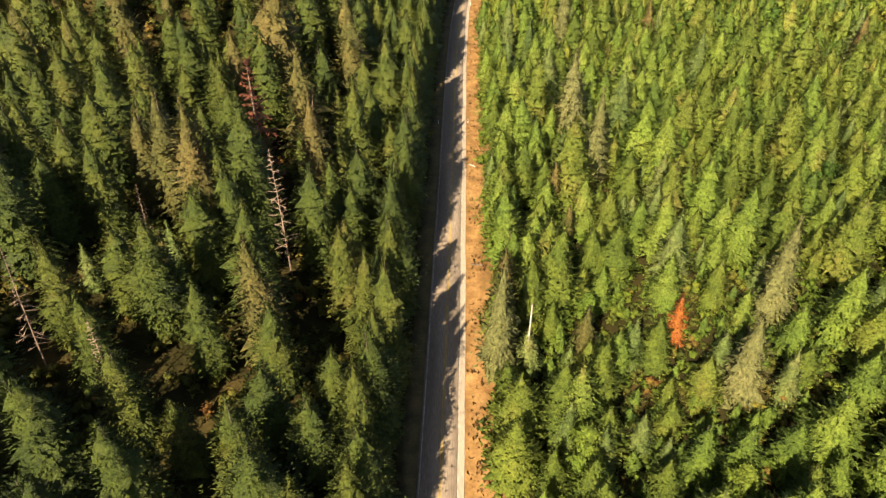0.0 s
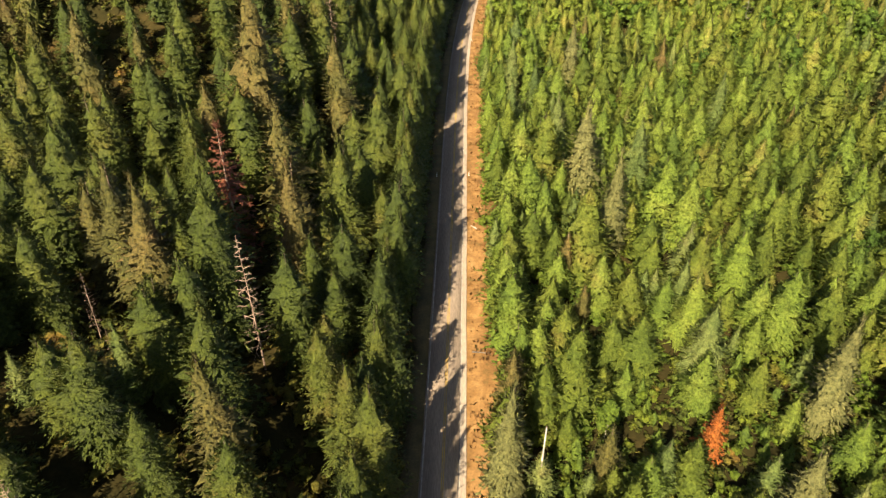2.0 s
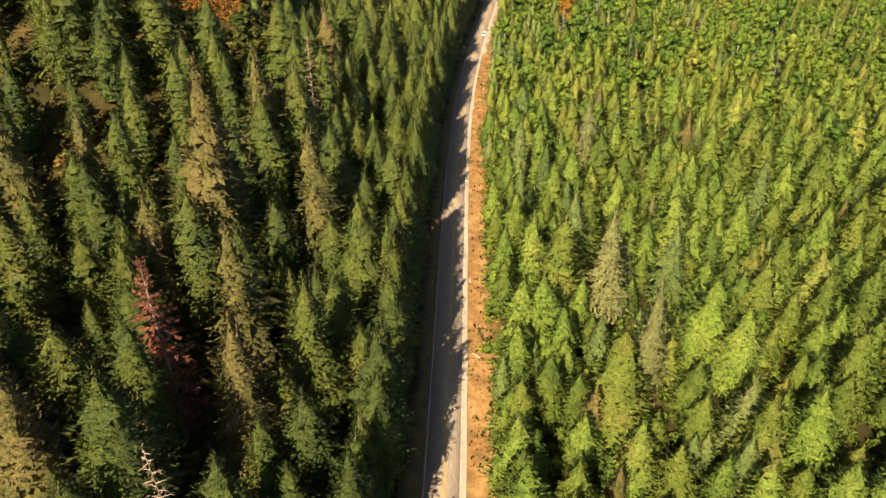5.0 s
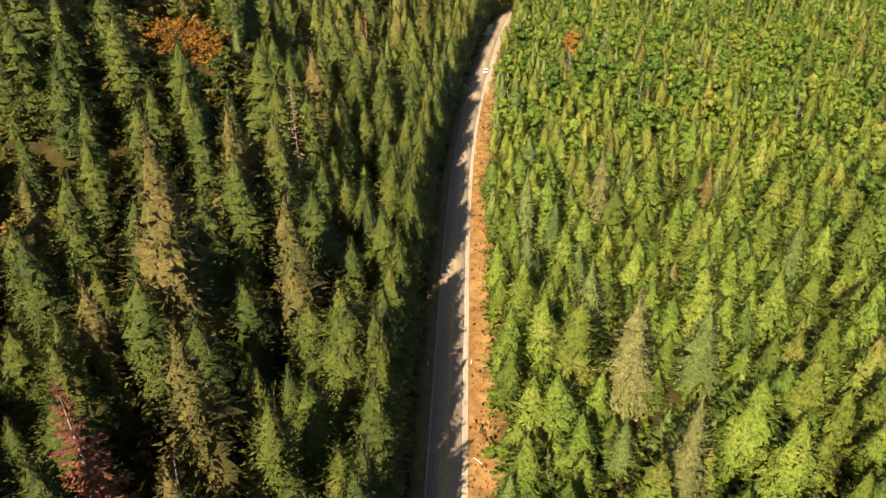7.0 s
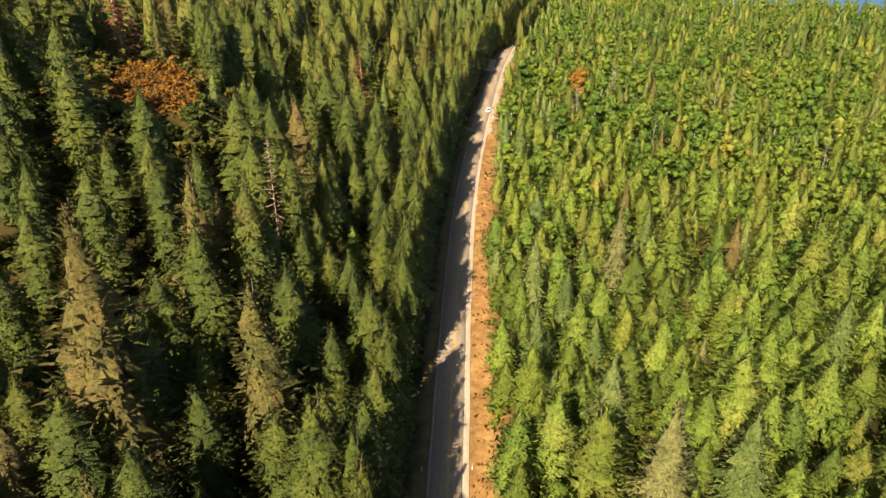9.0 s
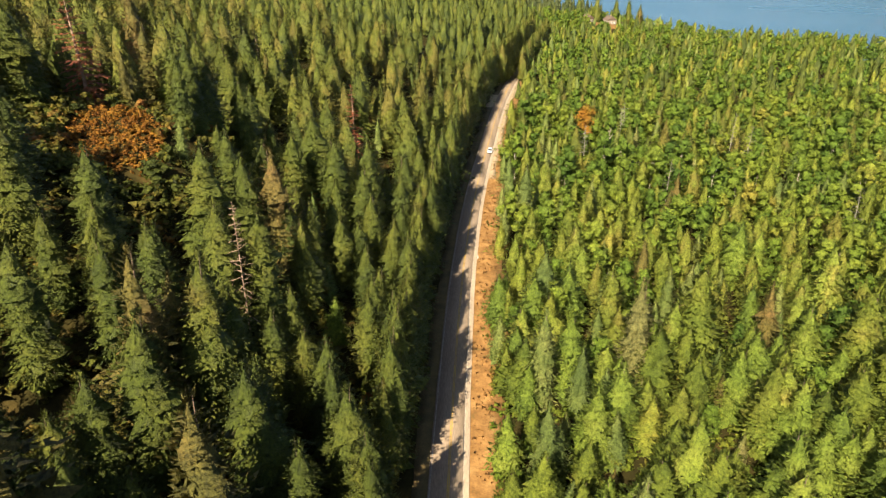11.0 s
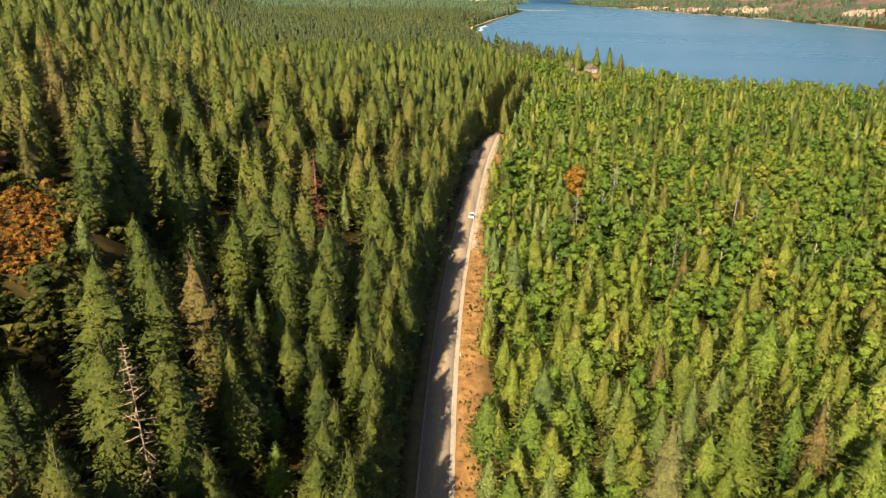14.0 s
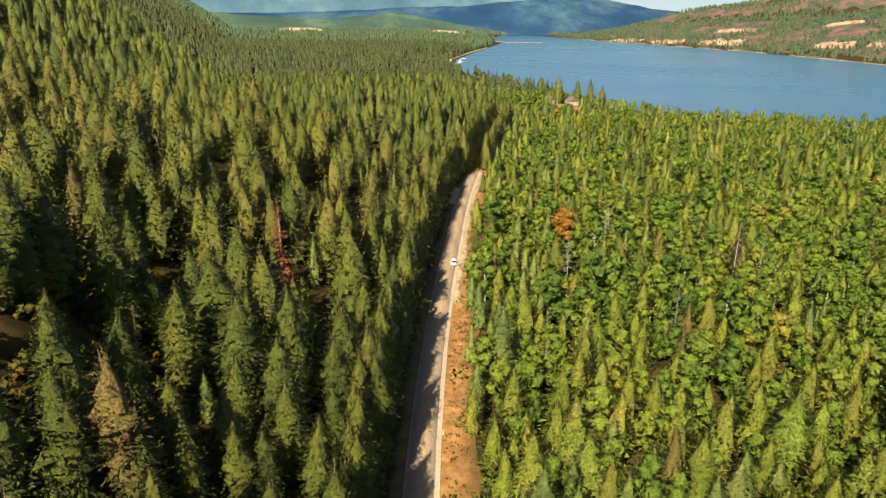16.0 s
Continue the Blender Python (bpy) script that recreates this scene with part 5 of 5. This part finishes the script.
e = tagged(new("pale_pole"), "tall pale bare pole standing among the larches", "pole")
part("shaft", mesh_of("shaft", *join([rod((0, 0, -0.5), (0.1, 0.05, 9), 0.15, 0.13, 9), rod((0.1, 0.05, 9), (0.15, 0.05, 16), 0.13, 0.1, 9)]), M_PALE), None, e)
part("cap", tube(0.12, 0.1, 0.2, (0.15, 0.05, 16.0)), M_BARK, e)
e.matrix_basis = pose(13.5, 80.6, spot(13.5, 80.6))

# ---- by the lake ----
def cabin(x, y, w, d, h, turn, wall, label):
    e = tagged(new("cabin"), label, "house", "lakeside houses")
    part("wall", block((w, d, h), (0, 0, h / 2), 0.05), wall, e)
    bm = bmesh.new()
    o, r = 0.6, h + w * 0.32
    a = [bm.verts.new(p) for p in ((-w / 2 - o, -d / 2 - o, h - 0.3), (0, -d / 2 - o, r), (w / 2 + o, -d / 2 - o, h - 0.3))]
    c = [bm.verts.new((v.co.x, d / 2 + o, v.co.z)) for v in a]
    for f in ((a[0], a[1], c[1], c[0]), (a[1], a[2], c[2], c[1]), (a[2], a[1], a[0]), (c[0], c[1], c[2]), (a[0], c[0], c[2], a[2])):
        bm.faces.new(f)
    part("roof", bm, M_ROOF, e)
    part("chimney", block((0.7, 0.7, 1.8), (w * 0.2, d * 0.2, r - 0.2), 0.03), M_ROCK, e)
    part("door", block((1.0, 0.1, 2.1), (-w * 0.2, -d / 2 - 0.03, 1.05), 0.02), M_ROOF, e)
    for k in (-0.02, 0.28):
        win = part("window", block((1.3, 0.1, 1.2), (w * k + 0.6, -d / 2 - 0.02, 1.6), 0.02), M_WHITE, e)
        part("pane", block((1.1, 0.06, 1.0), (w * k + 0.6, -d / 2 - 0.06, 1.6), 0.01), M_DARKGLASS, win)
    e.matrix_basis = pose(x, y, spot(x, y) - 0.05, 0, 0, turn)


cabin(160, 836, 10, 9, 4.5, 20, M_CREAM, "cream lakeside house with a brown roof")
cabin(176, 842, 8, 7, 4.0, -15, M_WHITE, "small white lakeside cabin with a brown roof")
cabin(138, 838, 9, 8, 4.5, 35, M_CREAM, "cream lakeside house with a brown roof")
cabin(386, 700, 11, 9, 5.0, 10, M_WHITE, "white house at the edge of the lake")


def patch(name, x, y, rx, ry, rise, material, label, category):
    """A bare rise of open ground."""
    a = np.arange(40) * 2 * np.pi / 40
    rag = 1 + 0.12 * np.sin(a * 3 + x) + 0.07 * np.sin(a * 7 + y)
    rings = [np.stack([x + np.cos(a) * rx * k * rag, y + np.sin(a) * ry * k * rag], 1) for k in (1.0, 0.75, 0.4)]
    v = []
    for ring, up in zip(rings, (-1.0, 0.75, 1.0)):
        v.append(np.concatenate([ring, (land(ring[:, 0], ring[:, 1]) + max(rise * up, 0.15 if up > 0 else -1.0))[:, None]], 1))
    v = np.concatenate([*v, [[x, y, spot(x, y) + max(rise, 0.2)]]])
    i = np.arange(40)
    j = (i + 1) % 40
    f = np.concatenate([np.stack([i + o, j + o, j + o + 40], 1) for o in (0, 40)] + [np.stack([i + o, j + o + 40, i + o + 40], 1) for o in (0, 40)] + [np.stack([i + 80, j + 80, 0 * i + 120], 1)])
    return tagged(new(name, mesh_of(name, v, f, material)), label, category, kind="structure")


patch("house_yard", 153, 822, 17, 18, 0.3, M_GRASS, "bare orange-brown yard between the lakeside houses", "yard")
# mounded some 20 m so both fields clear the trees in the camera's view
patch("field", -420, 2950, 110, 24, 21, M_SAND, "pale mown field raised over the far woods", "field")
patch("field", 140, 2920, 85, 24, 20, M_SAND, "pale mown field above the head of the lake", "field")


def boat(x, y, turn, length):
    e = tagged(new("boat"), "small white motor boat moored by the beach", "boat", "moored boats")
    bm = bmesh.new()
    deck = [bm.verts.new((u * length, w * length, 0.7)) for u, w in ((-0.5, -0.16), (0.2, -0.17), (0.5, 0), (0.2, 0.17), (-0.5, 0.16))]
    keel = [bm.verts.new((u * length, w * length, -0.2)) for u, w in ((-0.47, -0.1), (0.15, -0.1), (0.4, 0), (0.15, 0.1), (-0.47, 0.1))]
    for i in range(5):
        j = (i + 1) % 5
        bm.faces.new((deck[i], deck[j], keel[j], keel[i]))
    bm.faces.new(deck[::-1])
    bm.faces.new(keel)
    bmesh.ops.recalc_face_normals(bm, faces=bm.faces[:])
    part("hull", bm, M_WHITE, e)
    part("cabin", block((length * 0.3, length * 0.2, 1.0), (0, 0, 1.15), 0.08), M_WHITE, e)
    part("windscreen", block((length * 0.05, length * 0.18, 0.5), (length * 0.16, 0, 1.2), 0.03), M_DARKGLASS, e)
    e.matrix_basis = pose(x, y, LAKE_Z, 0, 0, turn)


for k in range(9):
    t = k / 8
    boat(82 + 30 * t + 3 * math.sin(k * 5), 1425 + 210 * t, 20 + 37 * k, 7 + 2 * (k % 3))

# bluffs on the far shore
for cx, cy, cl, ch, ct, cs in ((742, 2630, 150, 22, -1.1, 1), (812, 2440, 150, 24, -1.15, 2), (900, 2230, 170, 26, -1.2, 3), (1000, 1830, 120, 26, -1.4, 4), (1010, 2340, 190, 24, -1.1, 5), (1150, 2050, 130, 20, -1.3, 6), (1040, 1700, 90, 26, -1.4, 7)):
    cliff(cx, cy, cl, ch, ct, cs)
# a few darker trees round the houses and bare trunks beyond the bend
put(FIR, [(149, 848, 23.0), (168, 850, 21.0), (182, 852, 24.5), (190, 838, 19.0), (131, 850, 24.0), (126, 858, 19.0), (174, 822, 15.0)], "dark fir standing beside the lakeside houses")
put(BROWN, [(187, 828, 15.0)], "browned conifer beside the lakeside houses")
put(BIRCH_SNAG, [(30.2, 944.6, 14.0), (23.4, 944.1, 13.0)], "bleached leafless birch in the far woods")
put(RED, [(-67.1, 769.4, 25.0)], "dead conifer with bright red needles in the far woods")

for kind in (FIR, YOUNG_FIR, LARCH, SPRUCE, PALE_SPRUCE, LEAF, RED, BROWN, SNAG, BIRCH_SNAG, AUTUMN, ORANGE):
    kind.clear()
